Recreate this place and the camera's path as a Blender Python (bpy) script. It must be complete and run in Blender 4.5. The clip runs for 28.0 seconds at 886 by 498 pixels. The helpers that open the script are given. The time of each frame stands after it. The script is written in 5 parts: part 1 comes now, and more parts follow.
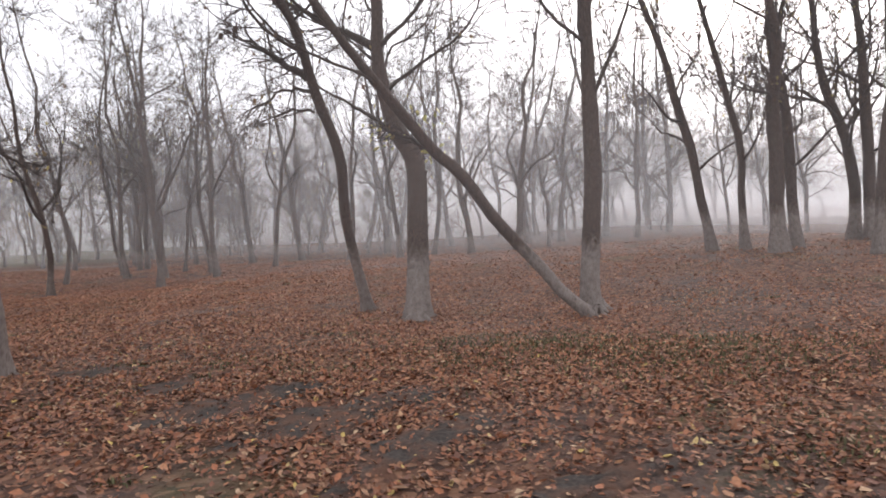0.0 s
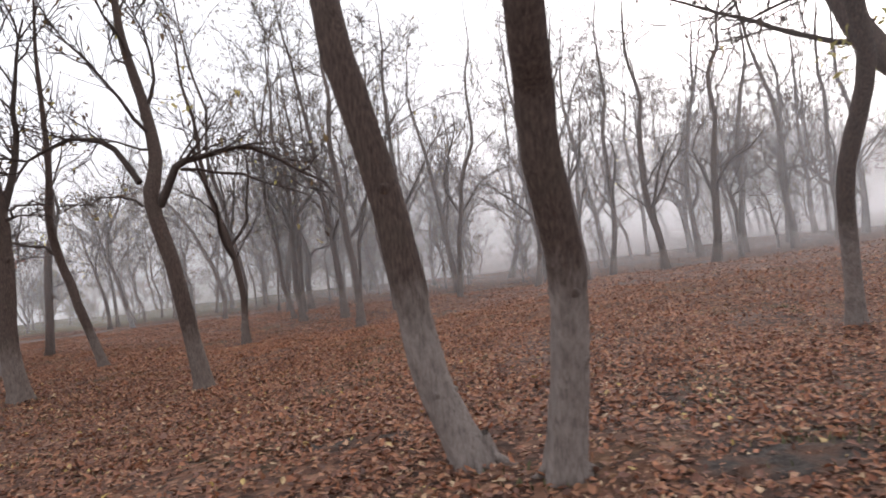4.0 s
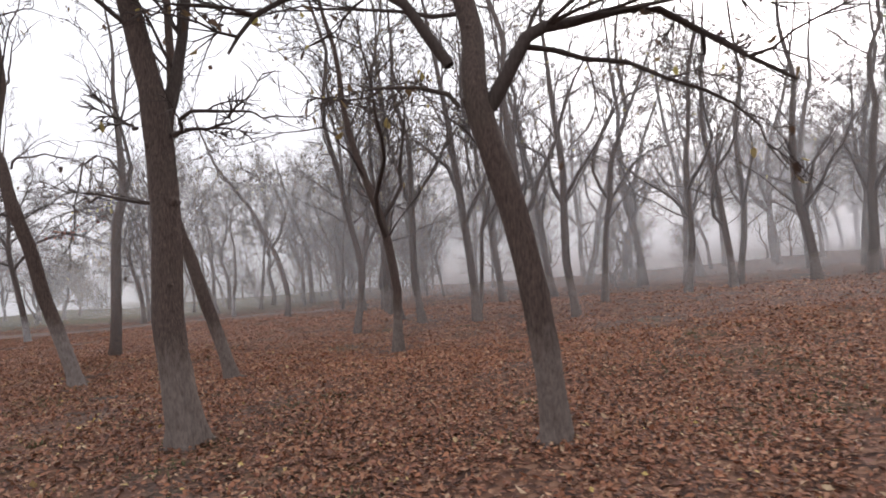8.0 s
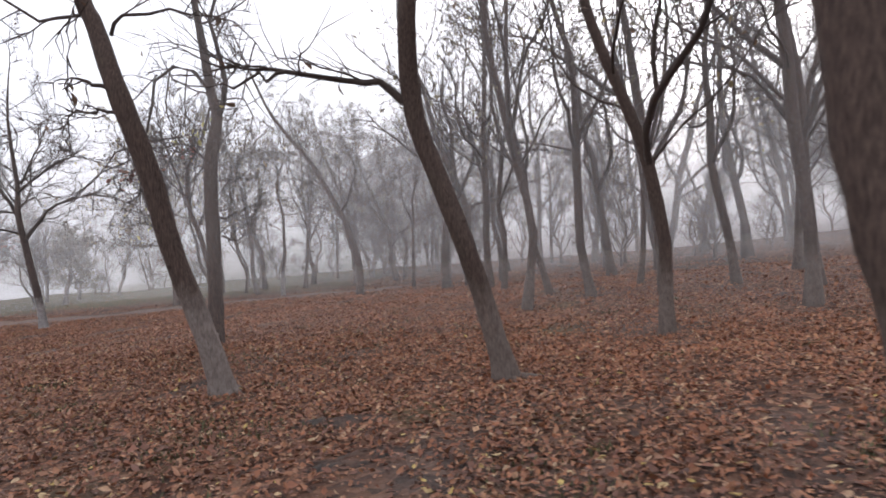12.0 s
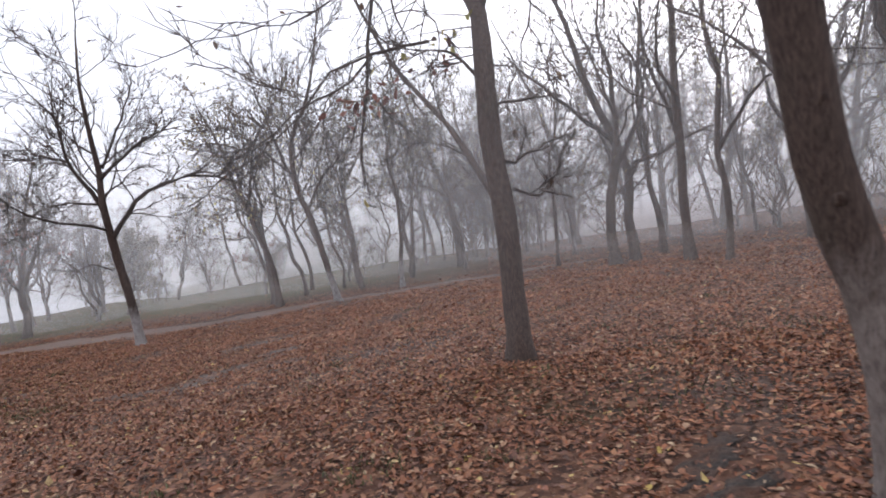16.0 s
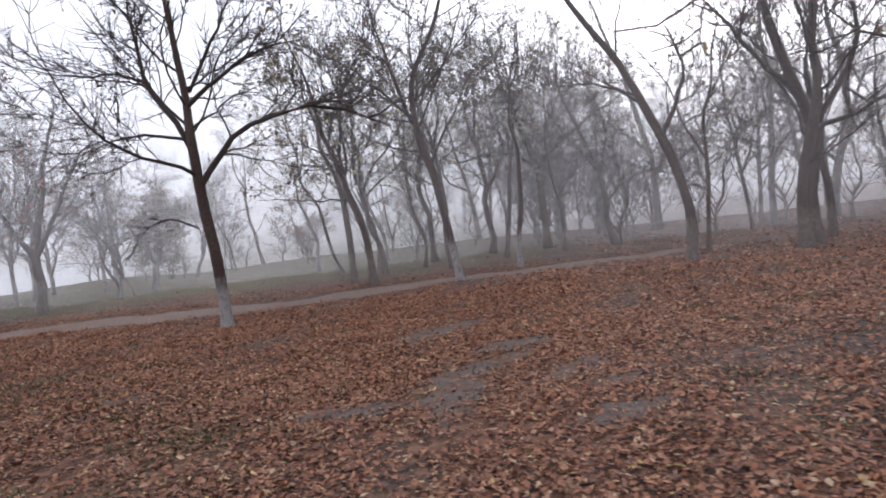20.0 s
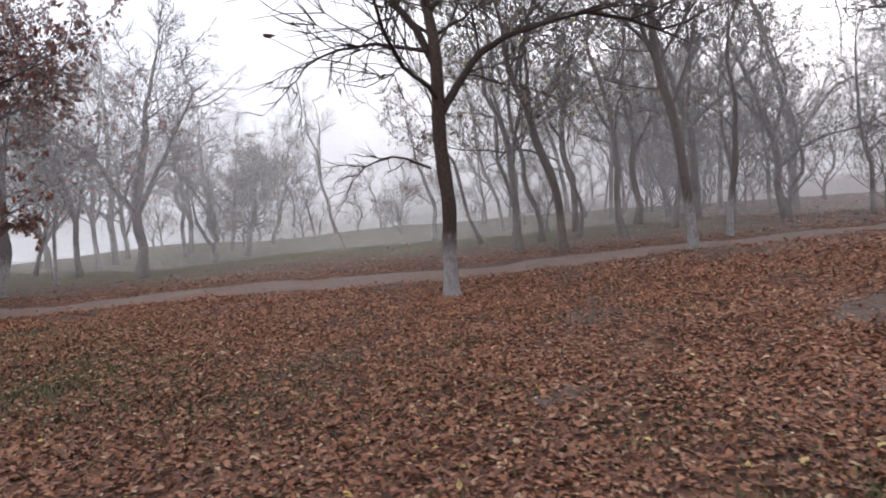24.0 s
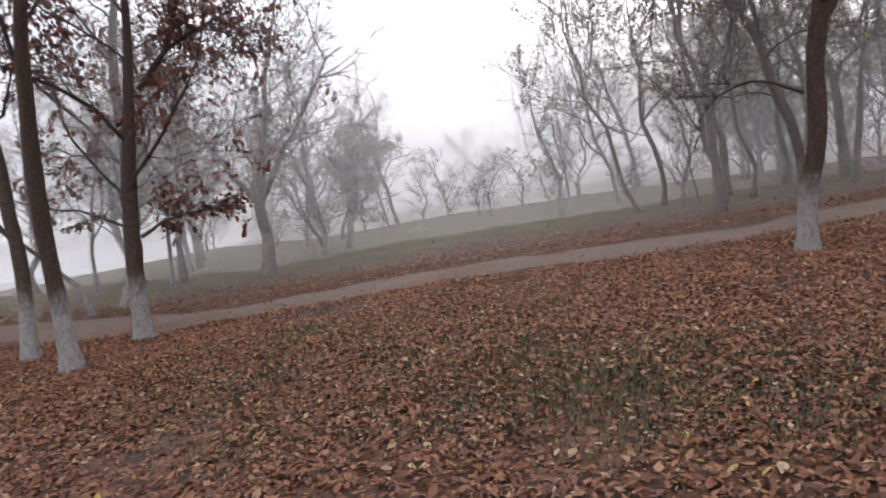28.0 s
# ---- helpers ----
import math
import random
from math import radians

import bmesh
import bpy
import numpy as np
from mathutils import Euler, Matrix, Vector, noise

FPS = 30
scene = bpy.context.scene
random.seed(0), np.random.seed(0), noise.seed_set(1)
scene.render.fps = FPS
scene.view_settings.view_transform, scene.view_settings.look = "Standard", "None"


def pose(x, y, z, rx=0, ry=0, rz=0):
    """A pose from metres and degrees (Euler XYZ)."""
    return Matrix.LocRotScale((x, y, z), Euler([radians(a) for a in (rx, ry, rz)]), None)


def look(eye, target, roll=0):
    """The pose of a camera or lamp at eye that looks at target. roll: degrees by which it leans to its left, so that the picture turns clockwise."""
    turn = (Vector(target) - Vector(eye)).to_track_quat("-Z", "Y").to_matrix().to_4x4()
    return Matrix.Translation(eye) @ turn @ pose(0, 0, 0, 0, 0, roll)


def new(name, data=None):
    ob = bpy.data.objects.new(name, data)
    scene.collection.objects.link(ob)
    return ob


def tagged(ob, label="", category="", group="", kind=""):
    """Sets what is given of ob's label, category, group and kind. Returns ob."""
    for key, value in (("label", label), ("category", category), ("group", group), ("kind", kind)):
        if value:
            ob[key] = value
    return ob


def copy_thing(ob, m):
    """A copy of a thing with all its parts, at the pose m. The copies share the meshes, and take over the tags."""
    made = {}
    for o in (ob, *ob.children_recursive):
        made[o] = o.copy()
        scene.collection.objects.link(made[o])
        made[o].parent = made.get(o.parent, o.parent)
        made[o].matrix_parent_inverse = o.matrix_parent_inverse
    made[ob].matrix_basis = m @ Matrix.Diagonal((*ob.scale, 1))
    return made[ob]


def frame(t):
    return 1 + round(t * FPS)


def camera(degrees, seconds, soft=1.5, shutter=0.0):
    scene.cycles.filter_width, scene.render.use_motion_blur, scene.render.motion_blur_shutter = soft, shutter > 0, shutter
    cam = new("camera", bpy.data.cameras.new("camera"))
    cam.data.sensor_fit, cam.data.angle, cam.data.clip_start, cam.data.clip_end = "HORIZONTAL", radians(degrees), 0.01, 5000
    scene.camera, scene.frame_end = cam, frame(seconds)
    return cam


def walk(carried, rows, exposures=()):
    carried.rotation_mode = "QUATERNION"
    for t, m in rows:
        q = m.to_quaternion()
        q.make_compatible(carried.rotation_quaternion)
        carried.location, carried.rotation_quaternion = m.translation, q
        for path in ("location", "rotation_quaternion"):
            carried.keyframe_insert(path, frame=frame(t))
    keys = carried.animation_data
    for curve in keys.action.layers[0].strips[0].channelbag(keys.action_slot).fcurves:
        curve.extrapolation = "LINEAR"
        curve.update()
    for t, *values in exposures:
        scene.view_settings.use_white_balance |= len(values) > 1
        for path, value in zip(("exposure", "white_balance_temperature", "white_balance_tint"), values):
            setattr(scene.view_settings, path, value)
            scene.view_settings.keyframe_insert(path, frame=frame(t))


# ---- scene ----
cam = camera(70.0, 28.0, soft=1.75, shutter=0.25)
PATH = [
    (0.0, pose(-0.128, -0.165, 1.821, 86.35, 0.83, 0.07)),
    (0.5, pose(-0.682, 0.312, 1.737, 86.56, 2.76, -3.56)),
    (1.0, pose(-1.343, 0.845, 1.658, 88.13, 3.60, -8.30)),
    (1.5, pose(-1.899, 1.302, 1.560, 87.42, 3.03, -12.02)),
    (2.0, pose(-2.626, 1.654, 1.562, 88.29, 1.82, -4.12)),
    (2.5, pose(-3.136, 2.102, 1.470, 89.18, 2.83, -2.76)),
    (3.0, pose(-3.768, 2.488, 1.414, 91.11, 4.52, 0.29)),
    (3.5, pose(-4.269, 2.774, 1.348, 89.55, 5.45, 1.62)),
    (4.0, pose(-4.856, 3.067, 1.335, 90.03, 5.19, 6.15)),
    (4.5, pose(-5.322, 3.372, 1.273, 89.36, 5.20, 6.58)),
    (6.5, pose(-7.722, 5.062, 1.312, 87.98, 2.74, 3.28)),
    (7.0, pose(-8.451, 5.589, 1.297, 89.13, 2.08, 4.39)),
    (7.5, pose(-9.026, 5.975, 1.203, 89.86, 3.12, 4.28)),
    (8.0, pose(-9.633, 6.489, 1.169, 90.57, 2.80, 4.79)),
    (8.5, pose(-10.128, 6.902, 1.087, 91.12, 3.74, 2.63)),
    (9.0, pose(-10.656, 7.305, 1.061, 91.10, 3.70, 2.81)),
    (9.5, pose(-11.060, 7.677, 1.005, 90.90, 3.60, -0.19)),
    (10.0, pose(-11.592, 8.092, 1.026, 90.55, 3.73, -2.04)),
    (10.5, pose(-12.116, 8.523, 0.942, 91.09, 4.08, -3.36)),
    (11.0, pose(-12.810, 9.057, 0.900, 89.60, 3.84, 0.04)),
    (11.5, pose(-13.313, 9.471, 0.828, 89.24, 2.55, 1.67)),
    (12.0, pose(-13.869, 9.978, 0.776, 89.04, 3.16, 2.59)),
    (12.5, pose(-14.399, 10.354, 0.699, 89.48, 1.94, 0.36)),
    (14.5, pose(-16.451, 11.861, 0.816, 88.88, 6.33, 1.13)),
    (15.0, pose(-17.003, 12.439, 0.794, 88.24, 6.27, 2.10)),
    (15.5, pose(-17.486, 12.860, 0.718, 89.13, 6.54, 3.11)),
    (16.0, pose(-18.020, 13.341, 0.732, 87.92, 6.90, 3.61)),
    (16.5, pose(-18.471, 13.740, 0.712, 88.05, 7.13, 2.95)),
    (17.0, pose(-18.927, 14.160, 0.695, 87.36, 6.86, -5.87)),
    (17.5, pose(-19.398, 14.486, 0.655, 88.38, 5.67, -11.79)),
    (18.0, pose(-19.998, 14.919, 0.631, 88.55, 5.49, -10.43)),
    (18.5, pose(-20.489, 15.179, 0.590, 89.45, 4.74, -5.81)),
    (19.0, pose(-21.016, 15.667, 0.547, 88.04, 4.30, -2.65)),
    (19.5, pose(-21.458, 16.011, 0.533, 88.37, 5.03, 0.47)),
    (20.0, pose(-21.985, 16.388, 0.515, 86.88, 4.69, 1.48)),
    (20.5, pose(-22.524, 16.673, 0.478, 87.89, 4.55, 4.56)),
    (21.0, pose(-23.068, 17.021, 0.471, 86.47, 4.43, 5.44)),
    (21.5, pose(-23.596, 17.168, 0.467, 87.48, 4.61, 6.97)),
    (23.5, pose(-25.548, 18.333, 0.234, 86.39, 4.04, 2.38)),
    (24.0, pose(-26.082, 18.588, 0.257, 85.14, 3.16, 1.95)),
    (24.5, pose(-26.578, 18.812, 0.192, 86.26, 3.65, 3.54)),
    (25.0, pose(-27.163, 19.097, 0.147, 85.93, 3.71, 2.38)),
    (25.5, pose(-27.757, 19.277, 0.140, 86.83, 5.56, 1.06)),
    (26.0, pose(-28.496, 19.475, 0.097, 86.66, 8.11, -1.92)),
    (26.5, pose(-29.023, 19.735, 0.115, 87.62, 8.40, 2.18)),
    (27.0, pose(-29.663, 19.889, 0.069, 86.12, 6.42, 3.60)),
    (27.5, pose(-30.172, 20.050, 0.047, 86.40, 5.96, 4.75)),
    (28.0, pose(-30.692, 20.224, 0.030, 84.63, 6.68, -0.90)),
]
walk(cam, PATH, [(0.0, 0.53, 6500, 15), (9.0, 0.52, 6390, 15), (20.5, 0.53, 6020, 15), (24.5, 0.53, 6210, 15), (28.0, 0.51, 6330, 15)])

# ---- light ----
SUN_ELEVATION, SUN_AZIMUTH = 24.0, 25.0

world = bpy.data.worlds.new("overcast_sky")
scene.world = world
world.use_nodes = True
wn = world.node_tree
wn.nodes.clear()
sky = wn.nodes.new("ShaderNodeTexSky")
sky.sky_type = "NISHITA"
sky.sun_disc = False
sky.sun_elevation, sky.sun_rotation = radians(SUN_ELEVATION), radians(SUN_AZIMUTH)
sky.air_density, sky.dust_density, sky.ozone_density = 1.0, 6.0, 1.0
veil = wn.nodes.new("ShaderNodeHueSaturation")
veil.inputs["Saturation"].default_value = 0.25
cloud = wn.nodes.new("ShaderNodeMix")
cloud.data_type = "RGBA"
cloud.inputs["Factor"].default_value = 0.72
cloud.inputs[7].default_value = (8.6, 8.9, 9.3, 1)
wbg = wn.nodes.new("ShaderNodeBackground")
wbg.inputs["Strength"].default_value = 0.138
wout = wn.nodes.new("ShaderNodeOutputWorld")
wn.links.new(sky.outputs["Color"], veil.inputs["Color"])
wn.links.new(veil.outputs["Color"], cloud.inputs[6])
wn.links.new(cloud.outputs[2], wbg.inputs["Color"])
wn.links.new(wbg.outputs["Background"], wout.inputs["Surface"])

lamp = bpy.data.lights.new("sun", "SUN")
lamp.energy, lamp.angle, lamp.color = 0.6, radians(40), (1.0, 0.96, 0.9)
sun = new("sun", lamp)
sun.matrix_world = look((0, 0, 30), (-math.sin(radians(SUN_AZIMUTH)) * 20, -math.cos(radians(SUN_AZIMUTH)) * 20,
                                     30 - 20 * math.tan(radians(SUN_ELEVATION))))


# ---- materials ----
class Nodes:
    """A small builder for node materials."""

    def __init__(self, name):
        self.mat = bpy.data.materials.new(name)
        self.mat.use_nodes = True
        self.tree = self.mat.node_tree
        self.tree.nodes.clear()
        self.out = self.tree.nodes.new("ShaderNodeOutputMaterial")

    def node(self, kind, **values):
        n = self.tree.nodes.new("ShaderNode" + kind)
        for k, v in values.items():
            n.inputs[k.replace("_", " ")].default_value = v
        return n

    def link(self, a, b):
        self.tree.links.new(a, b)

    def coords(self):
        return self.node("TexCoord").outputs["Object"]

    def scaled(self, vec, scale):
        m = self.node("Mapping", Scale=scale)
        self.link(vec, m.inputs["Vector"])
        return m.outputs["Vector"]

    def noise(self, vec, scale, detail=4.0, rough=0.55):
        n = self.node("TexNoise", Scale=scale, Detail=detail, Roughness=rough)
        self.link(vec, n.inputs["Vector"])
        return n.outputs["Fac"]

    def ramp(self, fac, stops):
        r = self.node("ValToRGB")
        while len(r.color_ramp.elements) < len(stops):
            r.color_ramp.elements.new(0.5)
        for e, (p, c) in zip(r.color_ramp.elements, stops):
            e.position = p
            e.color = (*c, 1) if len(c) == 3 else c
        self.link(fac, r.inputs["Fac"])
        return r.outputs["Color"]

    def span(self, value, a, b, lo=0.0, hi=1.0):
        r = self.node("MapRange")
        r.inputs[1].default_value, r.inputs[2].default_value = a, b
        r.inputs[3].default_value, r.inputs[4].default_value = lo, hi
        self.link(value, r.inputs[0])
        return r.outputs[0]

    def math(self, op, a, b):
        m = self.node("Math")
        m.operation = op
        for sock, v in zip(m.inputs, (a, b)):
            if isinstance(v, (int, float)):
                sock.default_value = v
            else:
                self.link(v, sock)
        return m.outputs[0]

    def mix(self, fac, a, b):
        m = self.node("Mix")
        m.data_type = "RGBA"
        for sock, v in ((m.inputs[0], fac), (m.inputs[6], a), (m.inputs[7], b)):
            if isinstance(v, (int, float)):
                sock.default_value = v
            elif isinstance(v, tuple):
                sock.default_value = (*v, 1)
            else:
                self.link(v, sock)
        return m.outputs[2]

    def axis(self, vec, which):
        s = self.node("SeparateXYZ")
        self.link(vec, s.inputs[0])
        return s.outputs[which]

    def finish(self, colour, rough=0.85, bump=None, strength=0.5, dist=0.01, specular=0.3):
        p = self.node("BsdfPrincipled", Roughness=rough)
        p.inputs["Specular IOR Level"].default_value = specular
        if isinstance(colour, tuple):
            p.inputs["Base Color"].default_value = (*colour, 1)
        else:
            self.link(colour, p.inputs["Base Color"])
        if bump is not None:
            b = self.node("Bump", Strength=strength, Distance=dist)
            self.link(bump, b.inputs["Height"])
            self.link(b.outputs[0], p.inputs["Normal"])
        self.link(p.outputs[0], self.out.inputs["Surface"])
        return self.mat


def bark_material(name, limed=None, height=1.1, dark=(0.031, 0.021, 0.018), light=(0.112, 0.079, 0.064)):
    """Furrowed bark, with lime wash up to about a height where it has some."""
    n = Nodes(name)
    at = n.coords()
    furrow = n.noise(n.scaled(at, (85, 85, 15)), 1.0, 5, 0.62)
    stain = n.noise(at, 2.3, 4)
    colour = n.ramp(furrow, [(0.30, dark), (0.72, light)])
    mossy = n.mix(n.span(stain, 0.52, 0.75, 0, 0.3), colour, (0.066, 0.057, 0.040))
    if limed:
        z = n.axis(at, 2)
        ragged = n.math("ADD", z, n.math("MULTIPLY", n.math("SUBTRACT", n.noise(n.scaled(at, (18, 18, 8)), 1.0, 5), 0.5), 0.55))
        edge = n.span(ragged, height + 0.16, height - 0.20)
        worn = n.span(furrow, 0.30, 0.56, 0.45, 1.0)
        patchy = n.span(n.noise(n.scaled(at, (16, 16, 9)), 1.0, 5), 0.28, 0.55, 0.55, 1.0)
        coat = n.math("MULTIPLY", n.math("MULTIPLY", edge, worn), patchy)
        grime = n.noise(n.scaled(at, (22, 22, 14)), 1.0, 5, 0.65)
        wash = n.mix(n.span(grime, 0.44, 0.70, 0, 0.5), tuple(1.18 * c for c in limed), tuple(0.5 * c for c in limed))
        mossy = n.mix(coat, mossy, wash)
    return n.finish(mossy, 0.9, furrow, 0.9, 0.012, 0.2)


BARK = bark_material("furrowed_bark")
BARK_WORN = bark_material("bark_with_worn_lime_wash", (0.205, 0.173, 0.155), 1.0)
BARK_FADED = bark_material("bark_with_faded_lime_wash", (0.150, 0.120, 0.104), 0.85)
BARK_FRESH = bark_material("bark_with_fresh_lime_wash", (0.30, 0.28, 0.27), 0.85)
TWIG = bark_material("twig_bark", None, 0, (0.031, 0.023, 0.020), (0.078, 0.058, 0.049))


def leaf_material(name, stops, thin=0.0):
    n = Nodes(name)
    info = n.node("NewGeometry")
    at = n.coords()
    colour = n.ramp(info.outputs["Random Per Island"], stops)
    blot = n.noise(at, 60, 3)
    colour = n.mix(n.span(blot, 0.35, 0.7, 0, 0.5), colour, (0.10, 0.05, 0.028))
    mat = n.finish(colour, 0.62, blot, 0.4, 0.004, 0.35)
    if thin:
        # light passes through a thin withered blade
        glow = n.node("BsdfTranslucent")
        n.link(colour, glow.inputs["Color"])
        both = n.node("MixShader", Fac=thin)
        n.link(n.out.inputs["Surface"].links[0].from_socket, both.inputs[1])
        n.link(glow.outputs[0], both.inputs[2])
        n.link(both.outputs[0], n.out.inputs["Surface"])
    return mat


LITTER = leaf_material("fallen_leaf", [
    (0.0, (0.062, 0.027, 0.020)), (0.14, (0.120, 0.045, 0.026)), (0.28, (0.160, 0.077, 0.056)), (0.42, (0.220, 0.077, 0.040)), (0.58, (0.255, 0.097, 0.044)),
    (0.70, (0.240, 0.112, 0.061)), (0.82, (0.315, 0.137, 0.072)), (0.93, (0.345, 0.189, 0.108)), (0.98, (0.460, 0.330, 0.202)), (0.998, (0.500, 0.360, 0.096))])
LITTER_DRY = leaf_material("dry_russet_leaf", [
    (0.0, (0.140, 0.050, 0.028)), (0.22, (0.250, 0.085, 0.040)), (0.42, (0.310, 0.128, 0.063)), (0.60, (0.345, 0.124, 0.058)), (0.80, (0.375, 0.155, 0.077)), (0.95, (0.440, 0.223, 0.115)), (1.0, (0.52, 0.35, 0.21))])
HANGING = leaf_material("withered_leaf", [
    (0.0, (0.05, 0.035, 0.028)), (0.5, (0.12, 0.075, 0.045)), (0.8, (0.20, 0.15, 0.06)), (0.95, (0.40, 0.34, 0.10))], 0.45)
RUSSET = leaf_material("russet_leaf", [
    (0.0, (0.052, 0.024, 0.022)), (0.4, (0.13, 0.047, 0.038)), (0.75, (0.21, 0.075, 0.056)), (1.0, (0.26, 0.13, 0.085))], 0.4)
PALE = leaf_material("pale_green_leaf", [
    (0.0, (0.115, 0.108, 0.068)), (0.5, (0.17, 0.155, 0.095)), (1.0, (0.24, 0.21, 0.125))], 0.5)
YELLOW = leaf_material("yellow_leaf", [(0.0, (0.20, 0.19, 0.05)), (0.5, (0.36, 0.33, 0.10)), (1.0, (0.50, 0.42, 0.13))], 0.4)
BLADE = leaf_material("grass_blade", [(0.0, (0.045, 0.058, 0.022)), (0.6, (0.080, 0.098, 0.036)), (1.0, (0.15, 0.145, 0.07))])


def ground_material():
    n = Nodes("leaf_strewn_earth")
    at = n.coords()
    cells = n.node("TexVoronoi", Scale=15.0)
    n.link(n.scaled(at, (1, 1, 1)), cells.inputs["Vector"])
    tint = n.axis(cells.outputs["Color"], 0)
    leafy = n.ramp(tint, [(0.0, (0.042, 0.022, 0.015)), (0.35, (0.085, 0.039, 0.024)), (0.7, (0.14, 0.064, 0.037)), (1.0, (0.225, 0.12, 0.073))])
    grain = n.noise(at, 34, 5)
    soil = n.ramp(grain, [(0.3, (0.052, 0.044, 0.040)), (0.7, (0.12, 0.10, 0.09))])
    broad = n.noise(at, 0.35, 5)
    ground = n.mix(n.span(broad, 0.50, 0.62, 0.12, 0.62), leafy, soil)
    mossy = n.noise(at, 0.8, 4)
    ground = n.mix(n.span(mossy, 0.56, 0.70, 0, 0.35), ground, (0.075, 0.085, 0.035))
    # the verge beyond the trail is thin grass
    y, x = n.axis(at, 1), n.axis(at, 0)
    beyond = n.math("SUBTRACT", n.math("SUBTRACT", y, n.math("MULTIPLY", x, 0.052)), 32.42)
    rough_edge = n.math("ADD", beyond, n.math("MULTIPLY", n.math("SUBTRACT", n.noise(at, 0.5, 4), 0.5), 5.0))
    grassy = n.ramp(n.noise(at, 3.5, 6), [(0.3, (0.088, 0.068, 0.043)), (0.48, (0.092, 0.096, 0.046)), (0.58, (0.115, 0.092, 0.055)), (0.72, (0.150, 0.098, 0.062))])
    west = n.span(x, -14, -24)
    ground = n.mix(n.math("MULTIPLY", n.span(rough_edge, 1.2, 4.6), n.math("MULTIPLY", west, 0.85)), ground, grassy)
    return n.finish(ground, 0.92, n.math("ADD", cells.outputs["Distance"], grain), 0.6, 0.03, 0.2)


def trail_material():
    n = Nodes("trodden_earth")
    at = n.coords()
    grit = n.noise(at, 22, 6)
    colour = n.ramp(grit, [(0.3, (0.130, 0.093, 0.076)), (0.7, (0.218, 0.160, 0.134))])
    colour = n.mix(n.span(n.noise(at, 1.2, 4), 0.5, 0.72, 0, 0.6), colour, (0.16, 0.085, 0.055))
    return n.finish(colour, 0.93, grit, 0.5, 0.02, 0.2)


def bare_material(name, shade):
    n = Nodes(name)
    at = n.coords()
    grit = n.noise(at, 40, 6)
    colour = n.ramp(grit, [(0.3, tuple(0.048 * c * shade for c in (1, 0.81, 0.70))), (0.7, tuple(0.115 * c * shade for c in (1, 0.81, 0.70)))])
    colour = n.mix(n.span(n.noise(at, 5, 4), 0.42, 0.66, 0, 0.7), colour, (0.12, 0.055, 0.032))
    return n.finish(colour, 0.88, grit, 0.6, 0.02, 0.25)


def water_material():
    n = Nodes("still_water")
    at = n.coords()
    return n.finish((0.05, 0.06, 0.065), 0.12, n.noise(at, 2.0, 3), 0.05, 0.02, 0.6)


def mist_material(name, share, foot, length):
    """A see-through white sheet that stands in for the haze of mist, lit by the daylight, faded at foot, top and ends.
    """
    n = Nodes(name)
    at = n.coords()
    z = n.axis(at, 2)
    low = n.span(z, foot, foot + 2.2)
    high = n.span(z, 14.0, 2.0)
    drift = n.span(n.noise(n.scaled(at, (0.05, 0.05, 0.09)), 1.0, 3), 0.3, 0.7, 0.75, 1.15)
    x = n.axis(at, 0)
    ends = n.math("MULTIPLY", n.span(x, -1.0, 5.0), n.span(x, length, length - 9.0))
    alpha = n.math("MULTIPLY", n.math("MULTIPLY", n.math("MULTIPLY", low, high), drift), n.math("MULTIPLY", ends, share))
    haze_white = n.node("BsdfDiffuse", Color=(0.945, 0.932, 0.938, 1))
    passing = n.node("BsdfTranslucent", Color=(0.945, 0.932, 0.938, 1))
    both = n.node("MixShader", Fac=0.5)
    n.link(haze_white.outputs[0], both.inputs[1])
    n.link(passing.outputs[0], both.inputs[2])
    clear = n.node("BsdfTransparent")
    mix = n.node("MixShader")
    n.link(alpha, mix.inputs[0])
    n.link(clear.outputs[0], mix.inputs[1])
    n.link(both.outputs[0], mix.inputs[2])
    n.link(mix.outputs[0], n.out.inputs["Surface"])
    return n.mat


# ---- ground ----
LAKE, SHORE = (-72.0, 57.0), 31.8


HOLLOWS = [(0.5, 9.5, 0.015), (-5, 6.6, 0.046), (-9.2, 11.4, -0.212), (-12.9, 13.8, 0.102), (-16.4, 16.2, -0.173), (-17.8, 19.4, 0.143), (-22, 22.2, -0.153), (-26.4, 27.7, -0.13), (-21, 30, 0.054), (-35.3, 29, -0.079), (-10, 19, -0.271)]


def ground_z(x, y):
    """Height of the ground: a gentle slope that falls towards the water."""
    cx, cy = np.clip(x, -48, 12), np.clip(y, -6, 31)
    x0, x = x, cx
    u, v = (cx + 20) / 20, (cy - 20) / 20
    z = (0.052 * x - 0.2742 * (u * u - 1) - 1.3430 * u * v - 0.6087 * v * v + 0.0069 * u * v * v
            + 0.5623 * u * u * v - 0.0410 * v ** 3 + 0.1436 * u ** 3)
    z = z - 0.27 * np.exp(-((cx - 1.5) ** 2 + (cy - 9.7) ** 2) / 20.0) - 0.2 * np.exp(-((cx + 35.5) ** 2 + (cy - 30.5) ** 2) / 14.0)
    for px, py, a in HOLLOWS:
        z = z + a * np.exp(-((cx - px) ** 2 + (cy - py) ** 2) / 18.0)
    inside = SHORE - np.hypot(x0 - LAKE[0], y - LAKE[1])
    z = z - 3.2 * np.clip(inside / 8.0, 0, 1) ** 1.3
    return z


